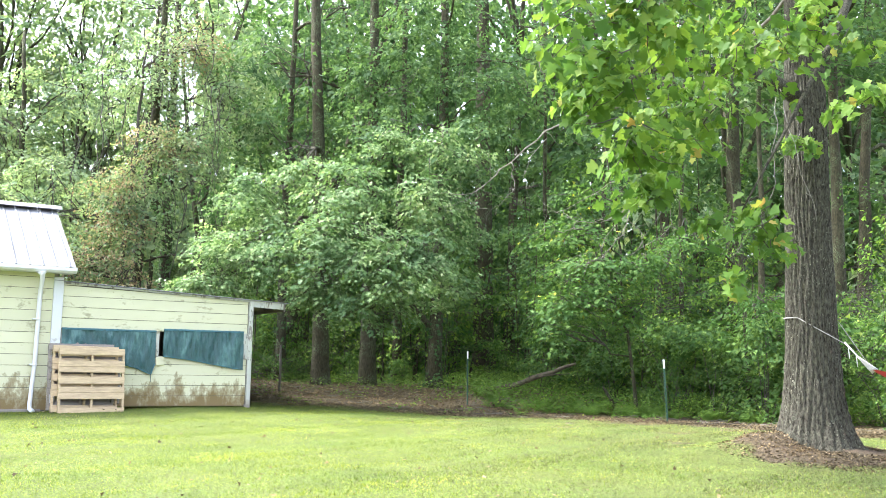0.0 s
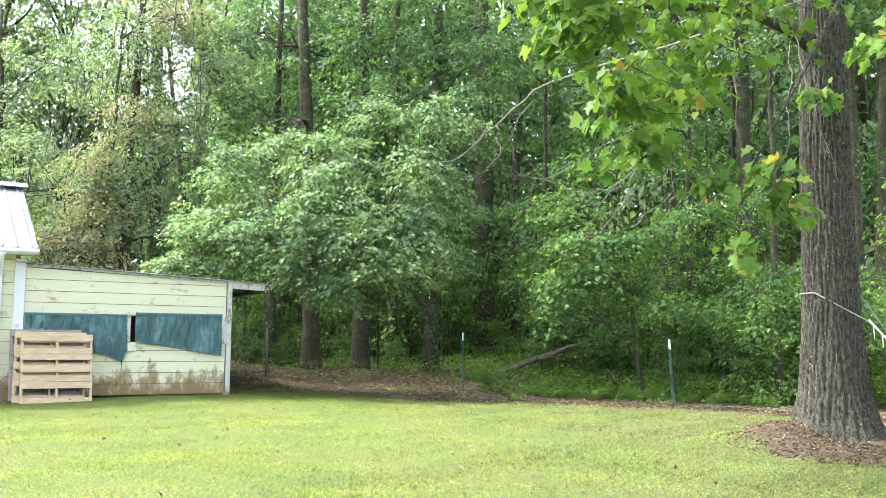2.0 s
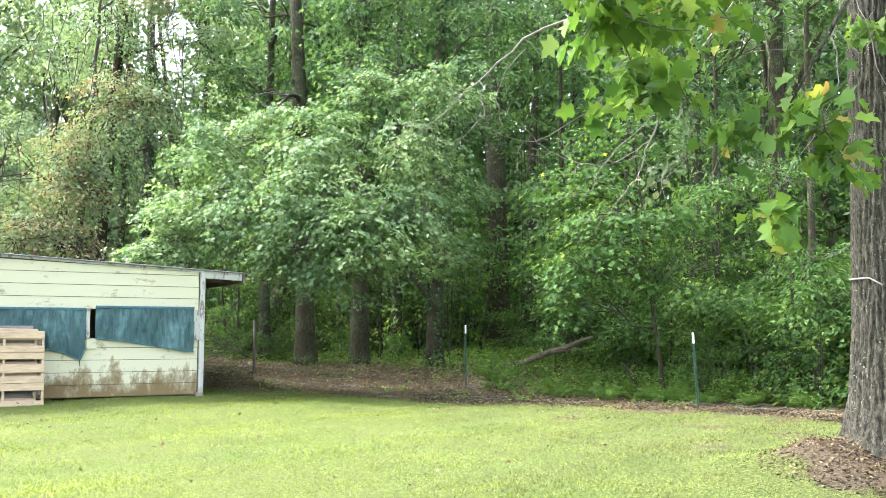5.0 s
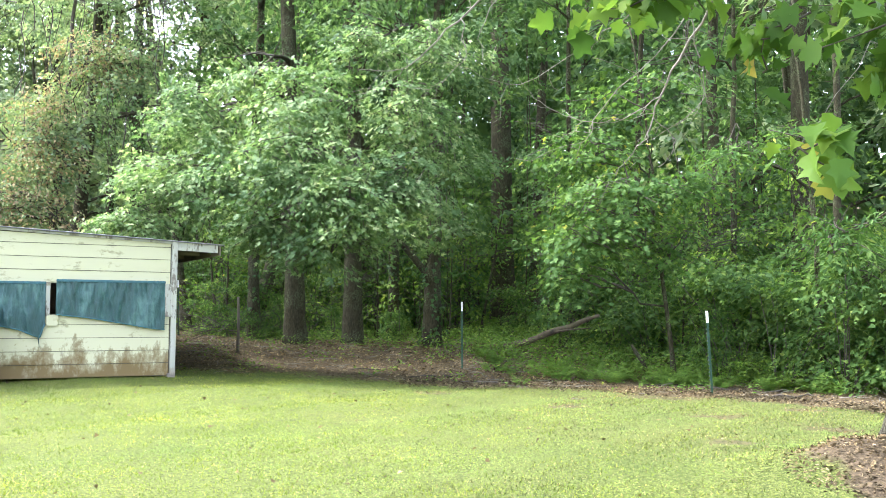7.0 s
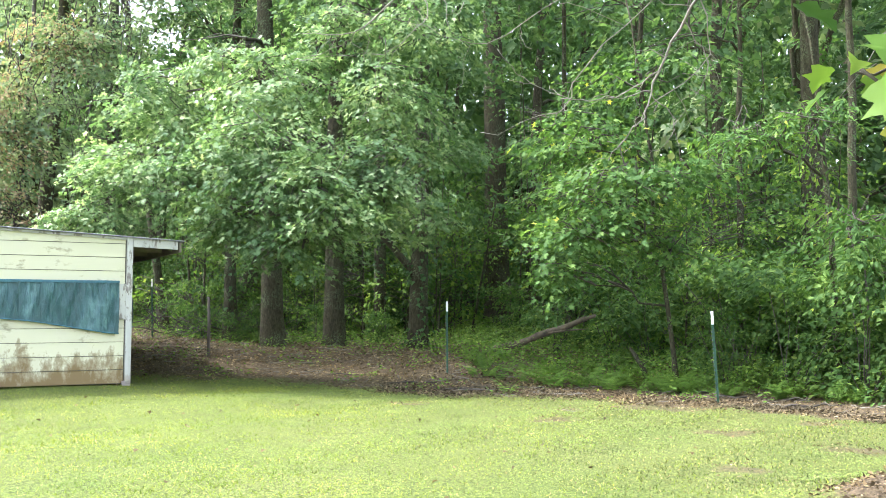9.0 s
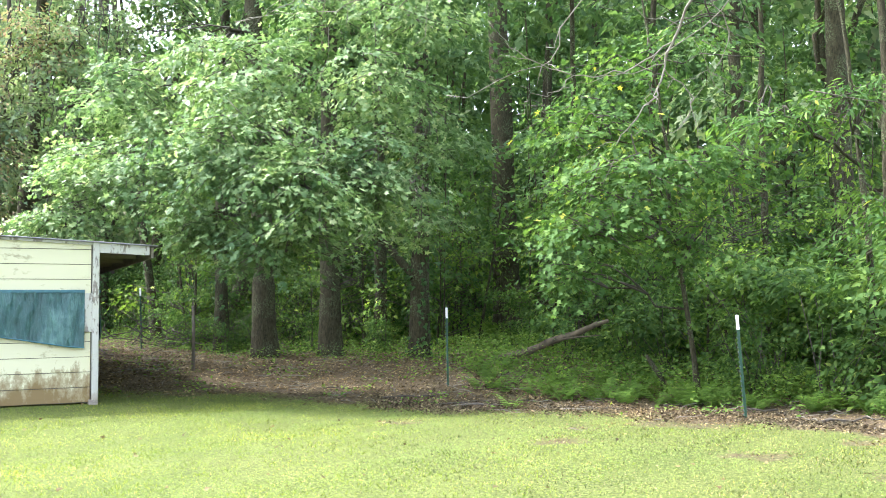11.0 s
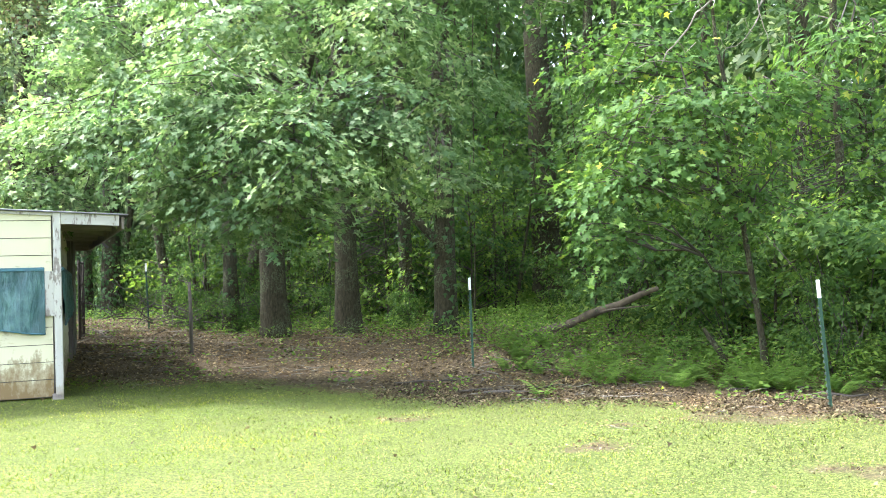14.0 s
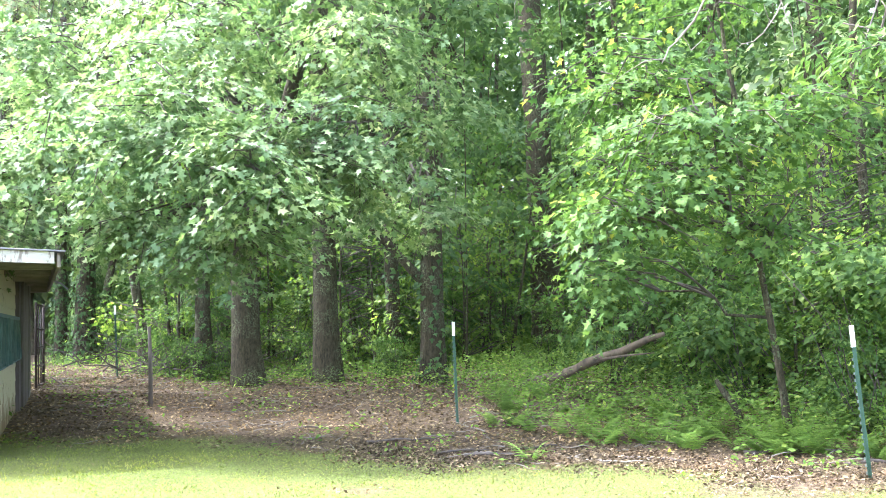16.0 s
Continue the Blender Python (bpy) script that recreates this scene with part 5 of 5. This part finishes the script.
def build_oak():
    t = empty("oak_tree", on_land(*OAK, -0.1), "large yard tree with furrowed lichen-flecked bark and broad leaves", "tree")
    n, m, h = 210, 240, 9.0
    ang = np.arange(n) / n * 2 * math.pi
    z = np.concatenate([np.linspace(0, 1.0, 60), np.linspace(1.0, h, m - 60 + 1)[1:]])
    A, Z = np.meshgrid(ang, z)
    r = np.interp(Z, (0, 0.12, 0.3, 0.6, 1.2, 2.4, 4.6, 9.0), (0.58, 0.48, 0.41, 0.35, 0.298, 0.262, 0.23, 0.18))
    lobes = 0.5 + 0.5 * np.cos(5 * A + 0.7 + 0.2 * np.sin(Z * 3))
    r = r * (1 + 0.22 * lobes * np.exp(-Z / 0.22))
    # furrows: ridges that run up, part and join again
    V = np.zeros_like(A)
    for amp, ka, kz, ph in ((0.9, 26, 5.1, 0.0), (0.9, 35, -7.3, 1.7), (0.4, 17, 3.2, 4.0), (0.6, 44, 13.0, 2.2)):
        V += amp * np.sin(ka * A + 1.6 * np.sin(kz * Z + ph + 2 * np.sin(A * 3 + ph)) + ph)
    r = r + 0.011 * np.tanh(V * 1.5) + 0.004 * np.sin(Z * 37 + 5 * np.sin(9 * A))
    X = r * np.cos(A) + np.interp(Z, (0, 3, 5, 9), (0, -0.02, 0.0, 0.06))
    Y = r * np.sin(A)
    v = np.stack([X, Y, Z], -1).reshape(-1, 3)
    i = np.arange(len(z) - 1)[:, None] * n
    j = np.arange(n)[None]
    k = (j + 1) % n
    f = np.stack([i + j, i + k, i + n + k, i + n + j], -1).reshape(-1, 4)
    part("trunk", mesh_from("trunk", v.tolist(), f.tolist(), True), M_OAK, t)
    g = np.random.default_rng(40)
    z0 = float(land(*OAK)) - 0.1

    def L(x, y, zz):
        return np.array([x - OAK[0], y - OAK[1], zz - z0])

    limbs = [
        [(L(4.85, 11.75, 4.35), 0.10), (L(4.45, 11.4, 4.42), 0.08), (L(3.9, 10.9, 4.40), 0.06), (L(3.2, 10.2, 4.2), 0.04), (L(2.5, 9.4, 3.9), 0.025), (L(1.6, 8.5, 3.6), 0.012)],
        [(L(5.0, 11.7, 5.1), 0.11), (L(4.4, 10.6, 5.5), 0.08), (L(3.6, 9.4, 5.5), 0.05), (L(2.6, 8.4, 5.0), 0.03), (L(1.6, 7.8, 4.2), 0.012)],
        [(L(5.1, 11.6, 5.4), 0.09), (L(4.9, 10.4, 5.2), 0.06), (L(4.3, 9.4, 4.4), 0.035), (L(3.5, 8.8, 3.2), 0.016), (L(3.0, 8.6, 2.4), 0.006)],
        [(L(5.2, 11.8, 6.2), 0.09), (L(6.2, 11.0, 6.6), 0.06), (L(7.2, 10.0, 6.2), 0.03)],
        [(L(4.9, 12.0, 6.6), 0.1), (L(3.6, 12.6, 7.2), 0.06), (L(2.2, 13.4, 6.9), 0.03)],
        # the last three limbs reach into the shading crown added overhead
        [(L(4.9, 11.8, 6.4), 0.10), (L(3.2, 11.6, 7.6), 0.07), (L(0.6, 11.5, 8.2), 0.03)],
        [(L(5.0, 11.9, 7.4), 0.14), (L(5.2, 12.4, 9.5), 0.11), (L(5.2, 12.4, 13), 0.07), (L(5.3, 12.2, 16.5), 0.03)],
        [(L(5.1, 11.8, 7.8), 0.11), (L(6.6, 11.0, 9.5), 0.07), (L(7.8, 10.2, 11.2), 0.03)],
    ]
    for q in limbs:
        tube("limb", [q], M_OAK, t, 9, 0.05, 4)
    dead = [[(L(4.9, 12.1, 5.0), 0.0300), (L(3.6, 12.8, 4.7), 0.0240), (L(2.2, 13.4, 4.35), 0.0180), (L(1.5, 13.6, 3.85), 0.0120), (L(1.05, 13.7, 3.45), 0.0078), (L(0.55, 13.75, 3.42), 0.0036)],
            [(L(1.5, 13.6, 3.85), 0.0078), (L(1.55, 13.5, 3.5), 0.0054), (L(1.3, 13.4, 3.2), 0.0036), (L(0.9, 13.4, 3.15), 0.0024)], [(L(1.05, 13.7, 3.45), 0.0060), (L(0.8, 13.7, 3.28), 0.0036), (L(0.5, 13.7, 3.2), 0.0024)],
            [(L(2.0, 13.5, 4.2), 0.0072), (L(1.7, 13.4, 3.7), 0.0048), (L(1.75, 13.3, 3.3), 0.0024)], [(L(1.25, 13.65, 3.65), 0.0048), (L(1.2, 13.6, 4.0), 0.0024)],
            [(L(4.5, 11.5, 4.3), 0.0084), (L(4.2, 10.9, 3.6), 0.0060), (L(4.0, 10.5, 2.9), 0.0042), (L(3.4, 10.2, 2.1), 0.0024)],
            [(L(4.4, 11.2, 4.3), 0.0072), (L(4.3, 10.6, 3.5), 0.0048), (L(4.45, 10.4, 2.6), 0.0030)],
            [(L(3.4, 11.6, 4.3), 0.0096), (L(3.2, 11.9, 3.4), 0.0072), (L(2.6, 12.0, 2.7), 0.0048), (L(2.4, 12.1, 2.35), 0.0030)],
            [(L(3.2, 11.9, 3.4), 0.0072), (L(3.35, 12.1, 2.8), 0.0048), (L(3.0, 12.3, 2.5), 0.0030)],
            [(L(5.1, 12.2, 6.0), 0.0420), (L(4.9, 14.3, 5.6), 0.0300), (L(4.35, 16.1, 4.6), 0.0240), (L(3.98, 16.7, 3.85), 0.0180), (L(3.85, 16.7, 3.4), 0.0132), (L(3.6, 16.75, 3.1), 0.0096), (L(3.42, 16.7, 2.85), 0.0048)],
            [(L(3.98, 16.7, 3.85), 0.0132), (L(3.5, 16.6, 3.55), 0.0096), (L(3.0, 16.5, 3.5), 0.0072), (L(2.5, 16.5, 3.72), 0.0054), (L(2.2, 16.5, 4.05), 0.0030)], [(L(3.0, 16.5, 3.5), 0.0060), (L(2.75, 16.5, 3.3), 0.0048), (L(2.5, 16.5, 3.4), 0.0024)],
            [(L(3.9, 16.7, 3.6), 0.0108), (L(4.15, 16.8, 3.35), 0.0084), (L(4.12, 16.8, 3.1), 0.0060), (L(3.9, 16.85, 2.95), 0.0036)], [(L(4.2, 16.4, 4.3), 0.0096), (L(4.5, 16.6, 3.9), 0.0072), (L(4.35, 16.7, 3.5), 0.0036)],
            [(L(3.3, 11.8, 3.8), 0.0072), (L(2.6, 12.2, 3.3), 0.0048), (L(2.0, 12.5, 3.0), 0.0036), (L(1.5, 12.6, 3.15), 0.0024)]]
    for q in dead:
        main = crooked([(p, r * 0.7) for p, r in q], g)
        sides = []
        for j in range(2, len(main) - 1, 3):
            p, rad = main[j]
            end = p + g.normal(size=3) * np.array([0.22, 0.2, 0.16]) + np.array([-0.08, 0.0, -0.05])
            sides.append(bend(p, end, 4, min(0.006, rad * 0.6), 0.0018, 0.02, 0.025, g))
        tube("dead_branch", [main] + sides, M_DEADWOOD, t, 6, 0.03, 5, label="bare grey drooping branch")

    def cluster(blobs, per, length, size, seed):
        rr = np.random.default_rng(seed)
        lv, tw = spray_leaves(rr, [(*L(x, y, zz), rx, ry, rz, q) for x, y, zz, rx, ry, rz, q in blobs], per, length, size, 0.13, 0.6)
        lv[1][:, 2] -= 0.35
        return lv, tw

    lv, tw = cluster([(1.35, 7.9, 3.75, 0.35, 0.5, 0.5, 13), (1.7, 8.1, 3.35, 0.35, 0.5, 0.35, 17), (2.15, 8.8, 3.05, 0.35, 0.45, 0.25, 14), (2.2, 8.4, 3.75, 0.7, 0.7, 0.45, 22), (2.4, 9.3, 2.72, 0.25, 0.3, 0.16, 8),
                      (2.8, 9.2, 3.4, 0.5, 0.6, 0.35, 14), (3.3, 9.4, 4.0, 0.8, 0.8, 0.4, 15), (3.2, 8.9, 4.3, 0.9, 0.8, 0.5, 16), (4.2, 9.4, 4.4, 0.7, 0.7, 0.35, 10), (1.9, 8.0, 4.3, 0.8, 0.7, 0.5, 22),
                      (2.84, 8.45, 1.80, 0.08, 0.10, 0.06, 2), (2.92, 8.9, 2.35, 0.18, 0.2, 0.08, 3), (3.19, 8.6, 2.38, 0.15, 0.2, 0.15, 4), (3.33, 8.8, 2.12, 0.12, 0.2, 0.1, 3), (4.05, 8.3, 3.3, 0.3, 0.3, 0.25, 6),
                      (4.66, 11.35, 3.7, 0.16, 0.12, 0.12, 4), (2.9, 10.6, 3.5, 0.6, 0.6, 0.3, 8)], 13, 0.34, 0.112, 41)
    part("leaves", leaf_mesh("leaves", *lv, BIG, np.random.default_rng(1).uniform(0.3, 3, len(lv[3]))), M_BROAD, t)
    tagged(tube("twig_work", [bend(a, b, 3, 0.006, 0.002, 0.03, 0.01, g) for a, b in tw], M_TWIG, t, 4), kind="stuff")
    # crown added out of sight overhead, shading the mulch and ground to the east
    lv, tw = spray_leaves(np.random.default_rng(44), [(0.4, 0.6, 8.6, 2.6, 2.6, 1.6, 80), (2.2, -0.6, 7.4, 2.2, 2.4, 1.0, 70), (0, 0.8, 11, 2.4, 2.4, 1.6, 60), (-4.6, -0.4, 8.2, 1.3, 1.2, 0.6, 34), (-5.8, -1.0, 8.3, 1.2, 1.2, 0.5, 30), (2.4, -3.4, 7.6, 2.4, 1.8, 0.9, 60), (3.4, 2.2, 8.6, 2.2, 1.8, 1.0, 60), (5.6, -1.0, 8.0, 1.8, 2.2, 1.0, 50), (0.2, 3.2, 9.6, 2.2, 1.6, 1.0, 50), (-1.8, -0.4, 9.2, 1.8, 1.8, 1.0, 40), (0.6, 0.2, 13.0, 3.4, 3.4, 1.8, 90), (2.6, -1.5, 11.0, 2.6, 2.6, 1.4, 70), (0.4, 0.4, 16.0, 2.6, 2.6, 1.6, 60)], 22, 1.1, 0.24)
    part("crown", leaf_mesh("crown", *lv, LOBED), M_BROAD, t)
    return t


build_oak()

# ---- hammock tied to it ----
ham = empty("hammock", (4.7, 11.5, 1.7), "red and white rope hammock tied round the tree trunk", "hammock")
H = np.array((4.7, 11.5, 1.7))


def hp(x, y, z):
    return np.array((x, y, z)) - H


ring = [((OAK[0] + 0.318 * math.cos(a) - H[0], OAK[1] + 0.318 * math.sin(a) - H[1], 1.65 - H[2]), 0.008) for a in np.radians(np.linspace(216, -40, 33))]
tube("loop", [ring], M_GREYROPE, ham, 7, 0.1, label="grey rope loop round the trunk")
tube("rope", [bend(hp(4.733, 11.663, 1.65), hp(5.20, 11.40, 1.33), 5, 0.007, 0.006, 0.0)], M_GREYROPE, ham, 6)
tube("tail_rope", [bend(hp(5.25, 11.75, 1.64), hp(5.48, 11.40, 1.06), 5, 0.005, 0.005)], M_GREYROPE, ham, 6)
tube("knot", [bend(hp(5.17, 11.40, 1.36), hp(5.31, 11.36, 1.19), 4, 0.012, 0.010)], M_ROPE, ham, 7)
for dx in (0.0, 0.09):
    tube("tassel", [bend(hp(5.21 + dx, 11.39, 1.30 - dx), hp(5.215 + dx, 11.38, 1.17 - dx), 3, 0.006, 0.004)], M_ROPE, ham, 5)
for k in (-2, -1, 0, 1, 2):
    tube("end_cord", [bend(hp(5.30, 11.36, 1.20), hp(5.47, 11.30 + 0.03 * k, 1.03 - 0.012 * k), 4, 0.010, 0.007)], M_ROPE, ham, 5)
nx, nw = 24, 12
v = []
for i in range(nx + 1):
    k = i / nx
    for j in range(nw + 1):
        q = j / nw * 2 - 1
        wid = 0.06 + 0.42 * math.sin(math.pi * min(1, max(0.0, k))) ** 0.7
        v.append(hp(5.44 + 2.5 * k, 11.30 - 0.44 * k + q * wid, 1.05 - 0.06 * k - 0.10 * k - 0.36 * math.sin(math.pi * k) + 0.22 * q * q * math.sin(math.pi * k) - 0.05 * k))
f = [(i * (nw + 1) + j, i * (nw + 1) + j + 1, (i + 1) * (nw + 1) + j + 1, (i + 1) * (nw + 1) + j) for i in range(nx) for j in range(nw)]
bm = bmesh.new()
vs = [bm.verts.new(p) for p in v]
for q in f:
    bm.faces.new([vs[i] for i in q])
bmesh.ops.solidify(bm, geom=bm.faces[:], thickness=0.006)
part("cloth", bm, M_CLOTH, ham, "faded red woven cloth")
for k in (-1, 0, 1):
    tube("end_cord", [bend(hp(7.95, 10.86 + 0.05 * k, 0.87), hp(9.13, 10.5, 1.75), 4, 0.006, 0.009)], M_ROPE, ham, 5)
# tree out of view; its tall wide crown is added to block sky light
T2 = (9.35, 10.45)
tree("unseen yard tree at the hammock's far end, crown widened for shade", T2, (9.5, 10.4, 15), 0.22, [(0, 0.6, 8.0, 2.6, 2.6, 1.2, 44), (0.2, 0, 10.5, 3.0, 3.0, 1.6, 60), (0.2, 0, 13.5, 2.4, 2.4, 1.6, 44)], "lobed", M_BROAD, M_OAK, 20, 1.1, 0.24, 90, group="yard trees")

# ---- fallen leaves ----
r = np.random.default_rng(12)
n = 215000
x, y = r.uniform(-9, 9, n), r.uniform(9.8, 31, n)
keep = (np.hypot(x - OAK[0], y - OAK[1]) > 2.2) & (r.random(n) > lawn(x, y) * 1.0 + 0.01) & (r.random(n) < np.where(y > 27, 0.6, 1.0))
x, y = x[keep], y[keep]
n = len(x)
P = np.stack([x, y, land(x, y) + 0.006 + 0.02 * r.random(n)], 1)
near_yard = np.where((y < 15.5) | ((x > 1.0) & (y < 21)), 0.65, 1.0)
D = r.normal(size=(n, 3)) * np.array([1, 1, 0.25])
N = r.normal(size=(n, 3)) * 0.32 + np.array([0, 0, 1])
tagged(part("leaf_litter", leaf_mesh("leaf_litter", P, D, N, near_yard * r.uniform(0.024, 0.066, n), OVAL, r.uniform(-2, 3, n)), M_LITTER), "brown dead leaves strewn over the woodland soil", "leaf litter", kind="stuff")
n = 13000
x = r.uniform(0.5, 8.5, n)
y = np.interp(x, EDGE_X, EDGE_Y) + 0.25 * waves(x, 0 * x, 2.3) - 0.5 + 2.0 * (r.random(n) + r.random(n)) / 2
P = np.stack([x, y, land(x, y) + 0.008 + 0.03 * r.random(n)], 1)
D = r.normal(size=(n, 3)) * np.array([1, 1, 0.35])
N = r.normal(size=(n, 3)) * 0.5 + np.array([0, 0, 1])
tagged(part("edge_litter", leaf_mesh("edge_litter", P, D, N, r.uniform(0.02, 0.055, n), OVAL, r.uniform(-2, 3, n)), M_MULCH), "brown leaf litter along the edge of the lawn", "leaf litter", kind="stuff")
tw = []
for i in range(700):
    x, y, a, ln = r.uniform(-8, 8), r.uniform(16.5, 29), r.uniform(0, 6.28), r.uniform(0.12, 0.55)
    if lawn(x, y) < 0.45:
        z, dx, dy = float(land(x, y)) + 0.02, math.cos(a) * ln, math.sin(a) * ln
        tw.append(bend((x, y, z), (x + dx, y + dy, float(land(x + dx, y + dy)) + r.uniform(0.01, 0.09)), 4, r.uniform(0.004, 0.010), 0.002, 0, 0.012, r))
tagged(tube("litter_twigs", tw, M_DEADWOOD, None, 4), "grey twigs lying in the leaf litter", "twigs", kind="stuff")
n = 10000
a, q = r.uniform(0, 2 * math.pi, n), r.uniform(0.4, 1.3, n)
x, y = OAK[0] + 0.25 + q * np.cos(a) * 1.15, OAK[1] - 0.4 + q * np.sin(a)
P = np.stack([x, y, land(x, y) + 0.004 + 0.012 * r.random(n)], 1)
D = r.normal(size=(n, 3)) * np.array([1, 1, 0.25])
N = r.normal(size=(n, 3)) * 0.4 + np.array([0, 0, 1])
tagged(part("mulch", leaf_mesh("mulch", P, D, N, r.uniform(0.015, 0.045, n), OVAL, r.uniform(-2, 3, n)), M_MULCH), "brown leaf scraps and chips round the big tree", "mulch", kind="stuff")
n = 420
x, y = r.uniform(-7, 7, n), r.uniform(7.5, 20, n)
P = np.stack([x, y, land(x, y) + 0.045], 1)
D = r.normal(size=(n, 3)) * np.array([1, 1, 0.3])
N = r.normal(size=(n, 3)) * 0.4 + np.array([0, 0, 1])
tagged(part("yard_leaves", leaf_mesh("yard_leaves", P, D, N, r.uniform(0.022, 0.06, n), LOBED, r.uniform(-2, 3, n)), M_LITTER), "scattered brown leaves lying on the mown grass", "fallen leaves", kind="stuff")

# ---- grass ----


def grass(name, n, x0, x1, y0, y1, size, label):
    x, y = r.uniform(x0, x1, n), r.uniform(y0, y1, n)
    keep = (r.random(n) < lawn(x, y) * smooth(4.5, 7.5, y) * smooth(3.0, 0.5, np.abs(x - 0.1) - y * 0.62) + 0.008)
    x, y = x[keep], y[keep]
    n = len(x)
    # the dimmed, drying blades grow more frequent towards the east
    dim_dry = r.random(n) < 0.75 * smooth(-1.5, 4.5, x + 0.8 * waves(x, y, 0.8))
    P = np.stack([x, y, land(x, y) - 0.004], 1)
    D = r.normal(size=(n, 3)) * np.array([1, 1, 0.3]) * 0.8 + np.array([0, 0, 0.42])
    N = r.normal(size=(n, 3)) * 0.35 + np.array([0, 0, 1.0])
    tuft = 1 + 0.35 * waves(x, y, 1.7) * 0.5 + 0.25 * waves(x, y, 7.0) * 0.5
    S = size * tuft * r.uniform(0.5, 1.3, n)
    for pick, nm, mat, lab in ((~dim_dry, name, M_GRASS, label), (dim_dry, "dry_" + name, M_DIMDRYGRASS, "drying lawn blades, coloured darker to dim the eastern side")):
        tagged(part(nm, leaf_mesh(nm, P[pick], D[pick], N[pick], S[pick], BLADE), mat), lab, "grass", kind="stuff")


grass("near_grass", 620000, -8, 10, 5.0, 11.5, 0.026, "short bright green lawn grass in full sun")
grass("far_grass", 640000, -11, 10, 11.5, 22.3, 0.028, "short bright green lawn grass running to the wood")

# small clover leaves that stand out pale among the blades
n = 210000
x, y = r.uniform(-8, 8.5, n), r.uniform(7.0, 21.8, n)
keep = (r.random(n) < lawn(x, y) * smooth(-0.6, 0.9, waves(x, y, 1.1) + 0.7 * waves(x, y, 3.7)) * smooth(3.0, 0.5, np.abs(x - 0.1) - y * 0.62))
x, y = x[keep], y[keep]
n = len(x)
P = np.stack([x, y, land(x, y) + r.uniform(0.012, 0.03, n)], 1)
D = r.normal(size=(n, 3)) * np.array([1, 1, 0.2])
N = r.normal(size=(n, 3)) * 0.3 + np.array([0, -0.2, 1])
tagged(part("clover", leaf_mesh("clover", P, D, N, r.uniform(0.009, 0.020, n), OVAL), M_CLOVER), "small pale clover leaves among the lawn grass", "clover", kind="stuff")
